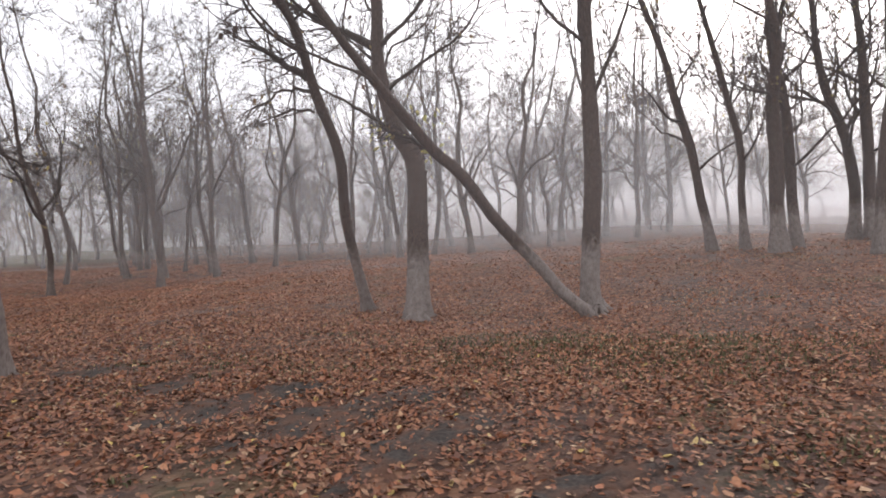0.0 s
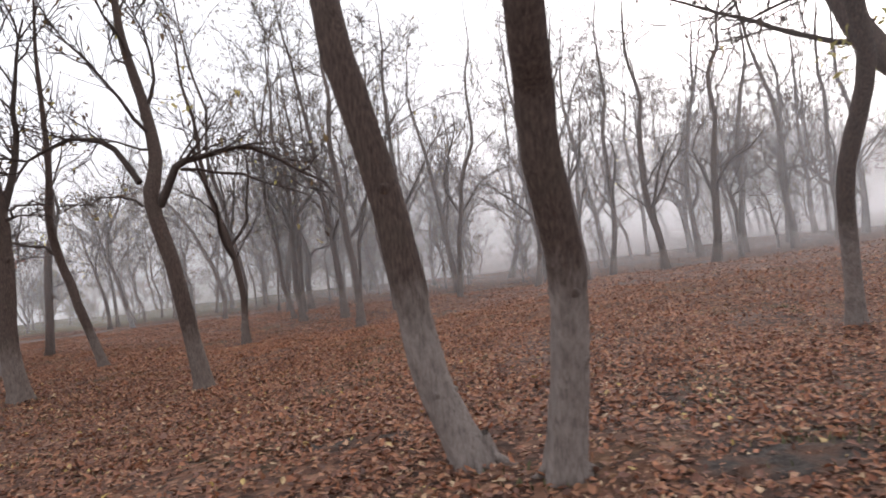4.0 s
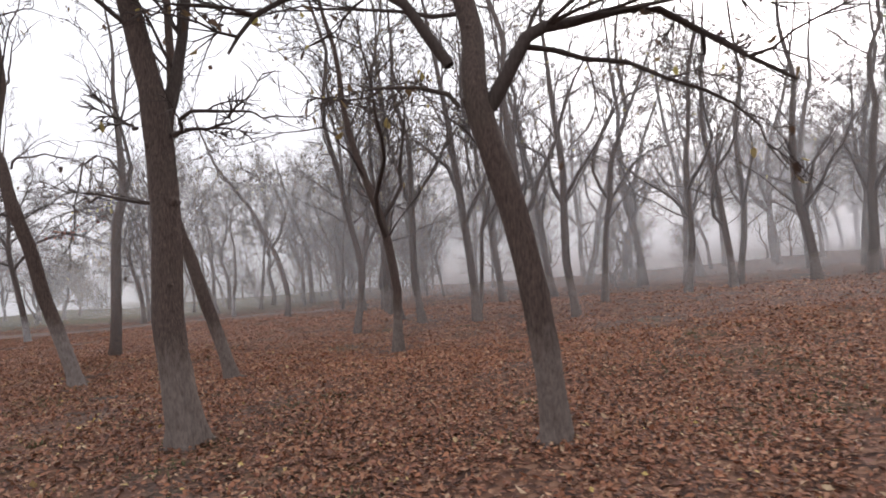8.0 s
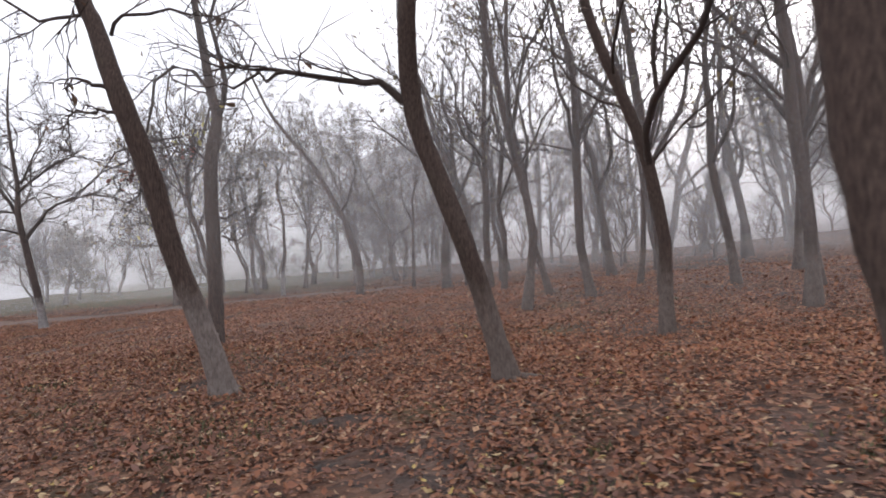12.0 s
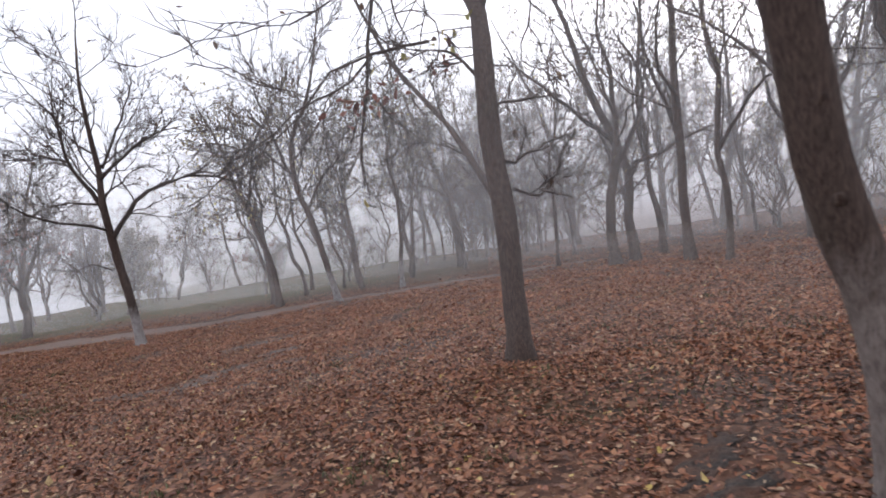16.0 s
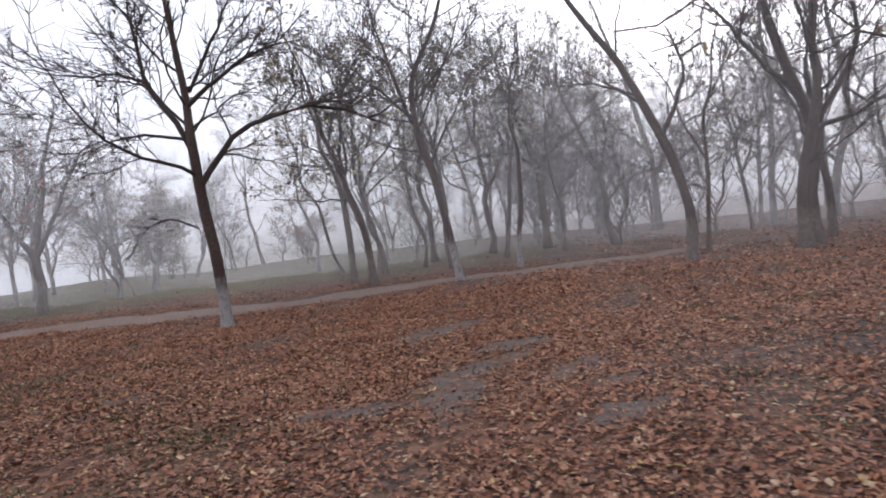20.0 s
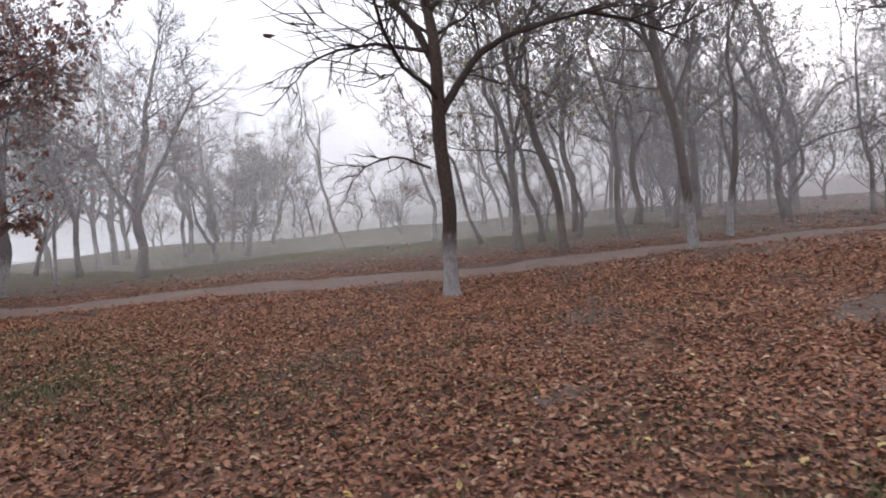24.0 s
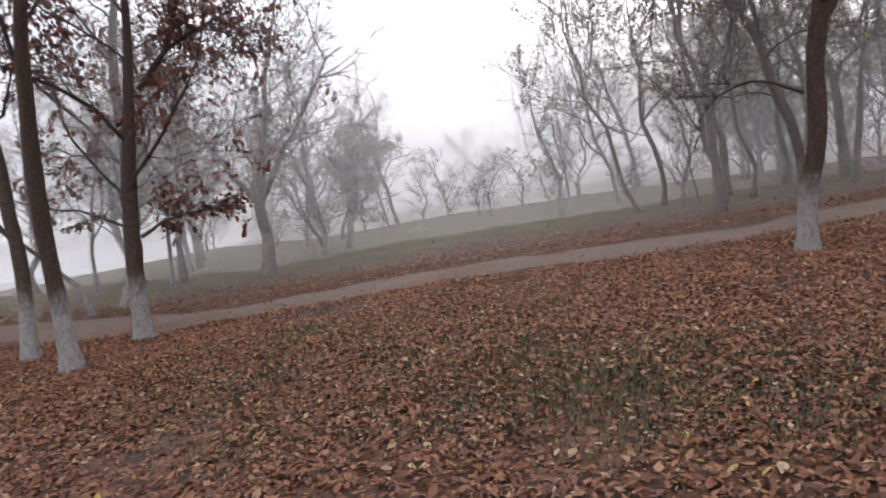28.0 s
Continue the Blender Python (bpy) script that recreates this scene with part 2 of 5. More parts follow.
def mesh_object(name, verts, faces, material, parent=None, label="", smooth=False):
    """One mesh object from arrays of points and of equal-sided faces."""
    verts, faces = np.asarray(verts, float), np.asarray(faces, int)
    me = bpy.data.meshes.new(name)
    me.vertices.add(len(verts))
    me.vertices.foreach_set("co", verts.ravel())
    count, sides = faces.shape
    me.loops.add(count * sides)
    me.loops.foreach_set("vertex_index", faces.ravel())
    me.polygons.add(count)
    me.polygons.foreach_set("loop_start", np.arange(0, count * sides, sides))
    me.polygons.foreach_set("loop_total", np.full(count, sides))
    if smooth:
        me.polygons.foreach_set("use_smooth", np.ones(count, bool))
    me.update(calc_edges=True)
    me.materials.append(material)
    ob = new(name, me)
    ob.parent = parent
    if label:
        ob["label"] = label
    return ob


def axis_steps(lo, hi, fine_lo, fine_hi, fine, grow=1.16):
    mid = list(np.arange(fine_lo, fine_hi + 1e-6, fine))
    out, step, v = [], fine, fine_hi
    while v < hi:
        step *= grow
        v = min(hi, v + step)
        out.append(v)
    pre, step, v = [], fine, fine_lo
    while v > lo:
        step *= grow
        v = max(lo, v - step)
        pre.append(v)
    return np.array(pre[::-1] + mid + out)


def roughness(x, y):
    return 0.025 * np.sin(1.7 * x + 0.9 * y) * np.sin(1.3 * y - 0.6 * x) + 0.018 * np.sin(3.9 * x - 2.2 * y + 1.0) * np.sin(3.1 * y + 1.4 * x)


def build_ground():
    xs, ys = axis_steps(-420, 420, -48, 14, 0.35), axis_steps(-420, 420, -4, 46, 0.35)
    gx, gy = np.meshgrid(xs, ys)
    gz = ground_z(gx, gy) + roughness(gx, gy)
    verts = np.stack([gx, gy, gz], -1).reshape(-1, 3)
    w = len(xs)
    i = (np.arange(len(ys) - 1)[:, None] * w + np.arange(w - 1)[None]).ravel()
    ob = mesh_object("ground", verts, np.stack([i, i + 1, i + w + 1, i + w], -1), ground_material(), smooth=True)
    tagged(ob, "brown earth of the wood floor under autumn leaf litter", "ground", kind="structure")


def surface(x, y):
    return ground_z(x, y) + roughness(x, y)


build_ground()


def trail_y(x):
    return 29.679 + 0.0543 * (x + 28) + 0.01547 * np.clip(x + 28, -16, 16) ** 2


def build_trail():
    xs = np.arange(-60, -14.9, 0.5)
    rows, cross = [], np.linspace(-1, 1, 7)
    for k, x in enumerate(xs):
        half = 0.72 - 0.4 * max(0.0, (x + 20) / 5) + 0.12 * math.sin(k * 0.7) + 0.08 * math.sin(k * 1.9)
        yy = trail_y(x) + cross * half + 0.1 * math.sin(k * 0.45)
        zz = surface(np.full(7, x), yy) + 0.03 - 0.05 * np.abs(cross) ** 3
        rows.append(np.stack([np.full(7, x), yy, zz], -1))
    verts = np.concatenate(rows)
    i = (np.arange(len(xs) - 1)[:, None] * 7 + np.arange(6)[None]).ravel()
    ob = mesh_object("path", verts, np.stack([i, i + 7, i + 8, i + 1], -1), trail_material(), smooth=True)
    tagged(ob, "pale trodden earth footpath between leaf litter and grass", "footpath", kind="structure")


build_trail()


def build_water():
    a = np.linspace(0, 2 * math.pi, 64, endpoint=False)
    verts = [(LAKE[0] + 33.5 * math.cos(t), LAKE[1] + 33.5 * math.sin(t), -1.9) for t in a]
    verts.append((LAKE[0], LAKE[1], -1.9))
    ob = mesh_object("water", verts, [(k, (k + 1) % 64, 64) for k in range(64)], water_material())
    tagged(ob, "pale still water that mirrors the white sky", "water", kind="structure")


build_water()

BARE = [(-1.92, 4.60, 0.50, 0.35), (-0.85, 4.42, 0.55, 0.68), (-0.24, 3.72, 0.45, 0.85), (-2.55, 5.45, 0.36, 0.77), (-1.48, 5.06, 0.30, 0.5), (0.65, 2.97, 0.28, 0.49),
        (-3.78, 6.10, 0.24, 0.14), (-3.47, 6.25, 0.26, 0.3), (-6.00, 7.36, 0.25, -0.11), (-4.42, 9.37, 0.19, -0.13), (-14.94, 14.60, 0.27, 0.09), (-14.66, 13.68, 0.20, 0.3),
        (-17.02, 16.31, 0.22, 0.43), (-16.16, 15.70, 0.22, 0.74), (-16.92, 16.81, 0.24, 0.72), (-22.10, 21.85, 0.56, 1.35), (-21.80, 22.60, 0.36, 0.35), (-23.02, 21.40, 0.32, 0.35),
        (-21.05, 21.90, 0.30, 0.50), (-20.95, 20.50, 0.27, 0.20), (-21.47, 23.20, 0.36, 0.10), (-20.82, 21.22, 0.2, 0.1), (-25.47, 22.74, 0.22, 0.51), (-22.46, 24.47, 0.5, 0.78)]
GREEN = [(0.27, 6.97, 1.00, 500), (2.07, 5.82, 1.20, 600), (2.10, 3.23, 0.40, 200), (-15.85, 14.69, 0.80, 300), (-7.03, 11.95, 1.20, 350), (-11.59, 13.10, 0.60, 200), (-24.22, 21.17, 0.35, 350), (-29.37, 23.37, 0.60, 300), (-32.08, 23.87, 0.40, 200), (-28.85, 23.81, 0.80, 300), (-15.64, 19.49, 1.00, 300), (-25.04, 22.12, 0.60, 250), (-29.13, 22.99, 0.30, 150), (-1.51, 5.77, 0.50, 200), (-27.69, 23.72, 1.20, 500), (-27.20, 22.62, 1.20, 500), (-27.45, 22.21, 1.50, 500), (-24.23, 21.34, 0.50, 350), (-25.19, 22.62, 1.20, 400), (-7.22, 13.84, 1.20, 400), (-16.94, 17.92, 1.00, 250), (-31.42, 26.04, 1.60, 3000), (-32.45, 26.85, 1.60, 2600), (-30.33, 24.77, 1.40, 2400), (-29.83, 24.09, 1.00, 1500), (-28.32, 23.05, 0.90, 900), (-32.76, 25.33, 1.00, 1200), (-29.90, 23.90, 1.20, 1200), (-30.24, 26.10, 1.40, 600), (0.96, 6.48, 1.60, 2200), (2.29, 5.46, 1.60, 1800), (-2.63, 6.38, 0.80, 400), (-27.59, 23.59, 1.20, 600)]


def build_bare(rng):
    """Low uneven patches of damp earth from which the leaves have been trodden away."""
    for x, y, r, turn in BARE:
        n, rings = 40, np.linspace(0, 1, 9)
        a = np.linspace(0, 2 * math.pi, n, endpoint=False)
        edge = r * (1 + 0.26 * np.sin(2 * a + rng.uniform(0, 6)) + 0.18 * np.sin(5 * a + rng.uniform(0, 6)) + rng.normal(0, 0.15, n))
        verts, faces = [], []
        for s in rings:
            lx, ly = 1.5 * edge * s * np.cos(a), 0.65 * edge * s * np.sin(a)
            px, py = x + lx * math.cos(turn) - ly * math.sin(turn), y + lx * math.sin(turn) + ly * math.cos(turn)
            clod = 0.011 * np.sin(23 * px + 9 * py) * np.sin(19 * py - 11 * px) + rng.normal(0, 0.004, n)
            verts.append(np.stack([px, py, surface(px, py) + 0.014 * (1 - s ** 2) + 0.008 + (clod if 0 < s < 1 else 0) - (0.03 if s == 1 else 0)], -1))
        verts = np.concatenate(verts)
        for k in range(len(rings) - 1):
            for j in range(n):
                faces.append((k * n + j, k * n + (j + 1) % n, k * n + n + (j + 1) % n, k * n + n + j))
        ob = mesh_object("bare_patch", verts, faces, DAMP_EARTH if x > -19 else DRY_EARTH, smooth=True)
        tagged(ob, "patch of bare dark damp earth between fallen leaves" if x > -19 else "patch of bare dry grey-brown earth between fallen leaves", "bare earth", "bare patches of earth", "structure")


DAMP_EARTH, DRY_EARTH = bare_material("bare_damp_earth", 0.6), bare_material("bare_dry_earth", 1.25)
build_bare(np.random.default_rng(5))


# ---- trees ----
class Tubes:
    """Collects tapered tubes into one mesh."""

    def __init__(self):
        self.verts, self.faces, self.count = [], [], 0

    def add(self, pts, radii, sides, bumps=None):
        pts = np.asarray(pts, float)
        n = len(pts)
        tang = np.empty_like(pts)
        tang[1:-1] = pts[2:] - pts[:-2]
        tang[0], tang[-1] = pts[1] - pts[0], pts[-1] - pts[-2]
        tang /= np.linalg.norm(tang, axis=1, keepdims=True) + 1e-9
        ref = np.array([1.0, 0.0, 0.0]) if abs(tang[0, 0]) < 0.8 else np.array([0.0, 1.0, 0.0])
        a = np.cross(tang, ref)
        a /= np.linalg.norm(a, axis=1, keepdims=True) + 1e-9
        b = np.cross(tang, a)
        ang = np.arange(sides) * (2 * math.pi / sides)
        rad = np.asarray(radii, float)[:, None] * (np.ones((n, sides)) if bumps is None else bumps)
        ring = pts[:, None] + rad[..., None] * (np.cos(ang)[None, :, None] * a[:, None] + np.sin(ang)[None, :, None] * b[:, None])
        self.verts.append(ring.reshape(-1, 3))
        i = (np.arange(n - 1)[:, None] * sides + np.arange(sides)[None])
        j = (np.arange(n - 1)[:, None] * sides + (np.arange(sides)[None] + 1) % sides)
        self.faces.append(np.stack([i, j, j + sides, i + sides], -1).reshape(-1, 4) + self.count)
        self.count += n * sides

    def build(self, name, material, parent, label="", smooth=True):
        return mesh_object(name, np.concatenate(self.verts), np.concatenate(self.faces), material, parent, label, smooth)


def smooth_axis(points, steps):
    """A curve through control points (Catmull-Rom), resampled."""
    p = np.asarray(points, float)
    ext = np.vstack([2 * p[0] - p[1], p, 2 * p[-1] - p[-2]])
    t = np.linspace(0, len(p) - 1 - 1e-6, steps)
    k = t.astype(int)
    f = (t - k)[:, None]
    a, b, c, d = ext[k], ext[k + 1], ext[k + 2], ext[k + 3]
    return 0.5 * (2 * b + (c - a) * f + (2 * a - 5 * b + 4 * c - d) * f ** 2 + (3 * b - a - 3 * c + d) * f ** 3)


def bough(rng, start, way, length, steps, lift, wander):
    """A wandering line from a start, that turns upwards as it goes."""
    way = way / np.linalg.norm(way)
    pts = [start]
    for _ in range(steps):
        way = way + rng.normal(0, wander, 3) + np.array([0, 0, lift])
        way /= np.linalg.norm(way)
        pts.append(pts[-1] + way * (length / steps))
    return np.array(pts)


def turned(rng, way, angle, spin):
    """A direction at an angle from way."""
    ref = np.array([0, 0, 1.0]) if abs(way[2]) < 0.9 else np.array([1.0, 0, 0])
    a = np.cross(way, ref)
    a /= np.linalg.norm(a)
    b = np.cross(way, a)
    side = math.cos(spin) * a + math.sin(spin) * b
    return math.cos(angle) * way + math.sin(angle) * side


def leaf_quads(rng, places, size, droop=0.8, simple=False, flat=1.0, broad=1.0):
    """Folded leaves of uneven width, hung or laid at places; far ones are a single fold."""
    n = len(places)
    size = size * rng.uniform(0.5, 1.35, n)
    yaw, tip = rng.uniform(0, 2 * math.pi, n), rng.normal(-droop, 0.5 * flat, n)
    f = np.stack([np.cos(yaw) * np.cos(tip), np.sin(yaw) * np.cos(tip), np.sin(tip)], -1)
    roll = rng.normal(0, 0.45 * flat, n)
    s = np.stack([-np.sin(yaw) * np.cos(roll), np.cos(yaw) * np.cos(roll), np.sin(roll)], -1)
    u = np.cross(f, s)
    fold = rng.uniform(0.1, 0.9, n)[:, None] * flat
    curl = rng.normal(0.12, 0.28, n)[:, None] * flat
    L, W = size[:, None], size[:, None] * broad * rng.uniform(0.18, 0.36, n)[:, None]
    end = places + f * L + u * curl * L
    at = rng.uniform(0.3, 0.55, n)[:, None]
    lft, rgt = places + f * L * at + s * W + u * fold * W, places + f * L * (at + 0.08) - s * W + u * fold * W
    if simple:
        verts = np.stack([places, lft, end, rgt], 1).reshape(-1, 3)
        k = np.arange(n)[:, None] * 4
        return verts, np.concatenate([k + np.array([q]) for q in ((0, 1, 2), (0, 2, 3))], 0)
    # two points a side give the blade its rounded outline
    mid = places + f * L * 0.5 - u * fold * W * 0.5
    far_l, far_r = places + f * L * (at + 0.34) + s * W * 0.72 + u * (fold * W + curl * L) * 0.6, places + f * L * (at + 0.38) - s * W * 0.66 + u * (fold * W + curl * L) * 0.6
    verts = np.stack([places, mid, end, lft, far_l, rgt, far_r], 1).reshape(-1, 3)
    k = np.arange(n)[:, None] * 7
    return verts, np.concatenate([k + np.array([q]) for q in ((0, 3, 1), (3, 4, 1), (4, 2, 1), (0, 1, 5), (5, 1, 6), (6, 1, 2))], 0)


def tree(x, y, r, heading, profile, seed, label, bark=None, height=8.5, first=2.3, limbs=7, near=False, twigs=5, subs=6,
         leaves=40, leaf=None, leaf_size=0.09, stems=(), spread=1.0, lift=0.09, root_reach=0.0, bold=1.0, sprays=(), arms=(), group="trees of the wood"):
    """A tree whose trunk follows a profile of (sideways, deep, up) points; limbs, twigs and withered leaves grow from it.
    arms: limbs of known course, each (thickness, depth, [(sideways, up), ...])."""
    rng = np.random.default_rng(seed)
    root = new("tree")
    z0 = float(surface(np.float64(x), np.float64(y)))
    root.location = (x, y, z0 - 0.04)
    tagged(root, label, "tree", group)
    side = np.array([math.cos(radians(heading)), math.sin(radians(heading)), 0])
    depth = np.array([-side[1], side[0], 0])
    pts = [np.zeros(3)] + [side * u + depth * w + np.array([0, 0, h + 0.04]) for u, w, h in profile]
    way = pts[-1] - pts[-2]
    way /= np.linalg.norm(way)
    top = max(height, pts[-1][2] + 2.0)
    while pts[-1][2] < top - 0.3:
        way = way + np.array([0, 0, 0.22]) + rng.normal(0, 0.10, 3)
        way /= np.linalg.norm(way)
        pts.append(pts[-1] + way * min(1.1, max(0.35, top - pts[-1][2])))
    steps = 40 if near else 22
    axis = smooth_axis(pts, steps)
    run = np.concatenate([[0], np.cumsum(np.linalg.norm(np.diff(axis, axis=0), axis=1))])
    share = run / run[-1]
    sway = np.interp(run[1:], np.linspace(0, run[-1], 6), np.concatenate([[0], rng.normal(0, 0.10, 5)])) * np.clip(axis[1:, 2] - profile[-1][2], 0, 1)
    axis[1:] += depth[None] * sway[:, None]
    if not near:
        bend = np.concatenate([[0], rng.normal(0, 0.085, 8)])
        axis[1:] += side[None] * np.interp(run[1:], np.linspace(0, run[-1], 9), bend)[:, None]
    sides = 16 if near else 9
    rad = r * (1.06 - 0.16 * np.clip(share * 2, 0, 1) - 0.72 * np.clip(share - 0.33, 0, 1) / 0.67)
    rad = np.maximum(rad, 0.012)
    flare = 1 + 0.55 * np.exp(-run / 0.16)
    ang = np.arange(sides) * (2 * math.pi / sides)
    lumps = 1 + 0.05 * np.sin(3 * ang[None] + 2.0 * run[:, None] + seed) + 0.03 * np.sin(7 * ang[None] - 5 * run[:, None])
    lumps = lumps + 0.22 * np.exp(-run / 0.2)[:, None] * np.sin(4 * ang[None] + seed)
    lumps = lumps + rng.normal(0, 0.032, lumps.shape)
    trunk = Tubes()
    base = axis.copy()
    base[0, 2] -= 0.12
    trunk.add(base, rad * flare, sides, lumps)
    boughs = []
    for h, spin, tilt, length, thick, *rise in stems:
        k = int(np.argmin(np.abs(axis[:, 2] - h)))
        d = math.sin(radians(tilt)) * (math.cos(radians(spin)) * side + math.sin(radians(spin)) * depth) + np.array([0, 0, math.cos(radians(tilt))])
        boughs.append((axis[k], d, length, max(rad[k] * thick, 0.02), rise[0] if rise else 0.05))
    if near:
        for _ in range(7):
            k = rng.integers(int(steps * 0.06), int(steps * 0.62))
            d = turned(rng, np.array([0, 0, 1.0]), 1.45, rng.uniform(0, 6.28))
            knot = np.array([axis[k] + d * rad[k] * 0.4, axis[k] + d * rad[k] * 0.95, axis[k] + d * rad[k] * 1.18 + np.array([0, 0, 0.01])])
            trunk.add(knot, np.array([0.5, 0.36, 0.004]) * rad[k] * rng.uniform(0.6, 1.15), 7)
    if near:
        for m in range(5):
            a = 1.26 * m + rng.uniform(-0.4, 0.4) + seed
            out = np.array([math.cos(a), math.sin(a), 0])
            reach = root_reach if m == 0 and root_reach else r * rng.uniform(1.7, 3.2)
            if m == 0 and root_reach:
                out = side * 0.94 - depth * 0.34
            ends = [out * r * 0.35 + np.array([0, 0, 0.20]), out * r * 0.95 + np.array([0, 0, 0.085])]
            for q in (0.45, 0.75, 1.0):
                e = out * (r + (reach - r) * q) + depth * 0.04 * math.sin(5 * q + m)
                e[2] = float(surface(np.float64(x + e[0]), np.float64(y + e[1]))) - z0 + 0.04 + 0.03 - 0.075 * q
                ends.append(e)
            trunk.add(ends, np.array([0.42, 0.36, 0.25, 0.17, 0.06]) * r, 7)
    trunk.build("trunk", bark or BARK_WORN, root)
    spin = rng.uniform(0, 6.28)
    ok = np.where((axis[:, 2] > first) & (share < 0.94))[0]
    for m in range(limbs):
        k = ok[min(len(ok) - 1, int(len(ok) * (m + rng.uniform(0.1, 0.9)) / limbs))]
        spin += 2.4 + rng.normal(0, 0.4)
        t = axis[min(k + 1, steps - 1)] - axis[k - 1]
        d = turned(rng, t / np.linalg.norm(t), rng.uniform(0.65, 1.15), spin)
        d[2] = max(d[2], 0.22)
        boughs.append((axis[k], d, min(3.7, spread * top * rng.uniform(0.26, 0.40) * (1.15 - 0.6 * share[k])), max(0.014, rad[k] * rng.uniform(0.22, 0.42)), lift))
    boughs.append((axis[-1], axis[-1] - axis[-2], top * 0.2, rad[-1], 0.1))
    fine, spots = Tubes(), []
    hair = np.array([0.0068, 0.0050, 0.0028]) if near else np.array([0.0062, 0.0032])
    hair = hair * bold
    joints = 5 if near else 3
    lines = [(bough(rng, start, d, length, 9, rise, 0.16 if near else 0.2), length, thick, rise) for start, d, length, thick, rise in boughs]
    for thick, deep, course in arms:
        line = smooth_axis([side * u + depth * (deep + rng.normal(0, 0.05)) + np.array([0, 0, h + 0.04]) for q, (u, h) in enumerate(course)], 10)
        line[1:] += rng.normal(0, 0.018, (9, 3))
        lines.append((line, float(np.linalg.norm(np.diff(line, axis=0), axis=1).sum()), thick, -0.035 if course[-1][1] < course[0][1] + 0.1 else 0.05))
    for line, length, thick, rise in lines:
        limb = Tubes()
        limb.add(line, np.linspace(thick, max(0.005, thick * 0.22), 10), 7 if near else 5)
        limb.build("limb", TWIG, root)
        count = subs if thick > 0.028 or not arms else max(3, subs // 2)
        for q in range(count):
            k = 2 + int(7 * (q + rng.uniform(0, 0.9)) / count)
            t = line[k] - line[k - 1]
            t /= np.linalg.norm(t)
            ln = min(1.5 if rise > 0 and thick > 0.028 else 0.65, length * rng.uniform(0.25, 0.5))
            way = turned(rng, t, rng.uniform(0.5, 0.95), rng.uniform(0, 6.28))
            if rise > 0:
                way[2] = max(way[2], -0.05)
            sub = bough(rng, line[k], way, ln, joints, 0.06 if rise > 0 else 1.3 * rise, 0.2)
            fine.add(sub, np.linspace(max(0.008 * bold, thick * 0.3), 0.004 * bold, joints + 1), 4 if near else 3)
            for e in range(twigs if rise > 0 else max(3, twigs // 2)):
                j = 1 + int((joints - 0.01) * rng.uniform(0, 0.99))
                t = sub[j] - sub[j - 1]
                t /= np.linalg.norm(t)
                tw = bough(rng, sub[j], turned(rng, t, rng.uniform(0.4, 0.9), rng.uniform(0, 6.28)), min(0.8, ln * rng.uniform(0.35, 0.8)), 2 if near else 1, 0.05 if rise > 0 else rise, 0.25)
                fine.add(tw, hair, 3)
                spots.append(tw[-1])
                spots.append(tw[0] * 0.5 + tw[-1] * 0.5)
    for h, spin, reach, count, *dry in sprays:
        k = int(np.argmin(np.abs(axis[:, 2] - h)))
        d = math.cos(radians(spin)) * side + math.sin(radians(spin)) * depth + np.array([0, 0, 0.2])
        sprig = bough(rng, axis[k], d, reach, 4, -0.08, 0.2)
        fine.add(sprig, np.linspace(0.008, 0.003, 5), 4)
        at = sprig[rng.integers(1, 5, count)] + rng.normal(0, 0.10, (count, 3))
        v, f = leaf_quads(rng, at, 0.10)
        mesh_object("foliage", v, f, dry[0] if dry else YELLOW, root, "withered dark red leaves" if dry else "yellow-green leaves that still hang")["kind"] = "stuff"
    fine.build("crown", TWIG, root)["kind"] = "stuff"
    if leaves and spots:
        spots = np.array(spots)
        pick = spots[rng.integers(0, len(spots), leaves)] + rng.normal(0, 0.05, (leaves, 3))
        v, f = leaf_quads(rng, pick, leaf_size, 0.8, not near)
        mesh_object("foliage", v, f, leaf or HANGING, root)["kind"] = "stuff"
    return root


tree(2.02, 8.73, 0.081, -0, [(-0.47, -0.01, 0.34), (-0.79, -0.04, 0.71), (-1.42, -0.13, 1.38), (-1.89, -0.31, 1.99), (-2.24, -0.47, 2.29), (-2.62, -0.74, 2.72), (-3.30, -1.21, 3.53), (-3.85, -1.60, 4.30)], 100,
     "leaning dark trunk with lime-washed foot, crossing its neighbour", arms=((0.035, -0.46, [(-2.27, 2.27), (-2.46, 2.42), (-2.8, 2.54), (-3.03, 2.5)]),), bold=1.25, spread=1.2, limbs=11, subs=8, twigs=8, height=7.5, near=True, first=3.0, leaves=140)
tree(-0.54, 9.28, 0.160, -0, [(0.01, 0.30, 1.19), (-0.04, 0.71, 2.37), (-0.35, 0.99, 2.97), (-0.59, 1.23, 3.79), (-0.66, 1.35, 4.27), (-0.69, 1.57, 5.27)], 101,
     "dark forked tree with worn lime-washed foot and yellow leaves", sprays=((2.75, 175, 0.6, 42), (2.6, 10, 0.5, 26), (3.3, 30, 0.8, 22)), bold=1.25, spread=1.2, limbs=11, subs=8, twigs=8, height=8.5, near=True, first=3.0, stems=((4.3, 150, 55, 3.2, 0.75),), leaves=260)
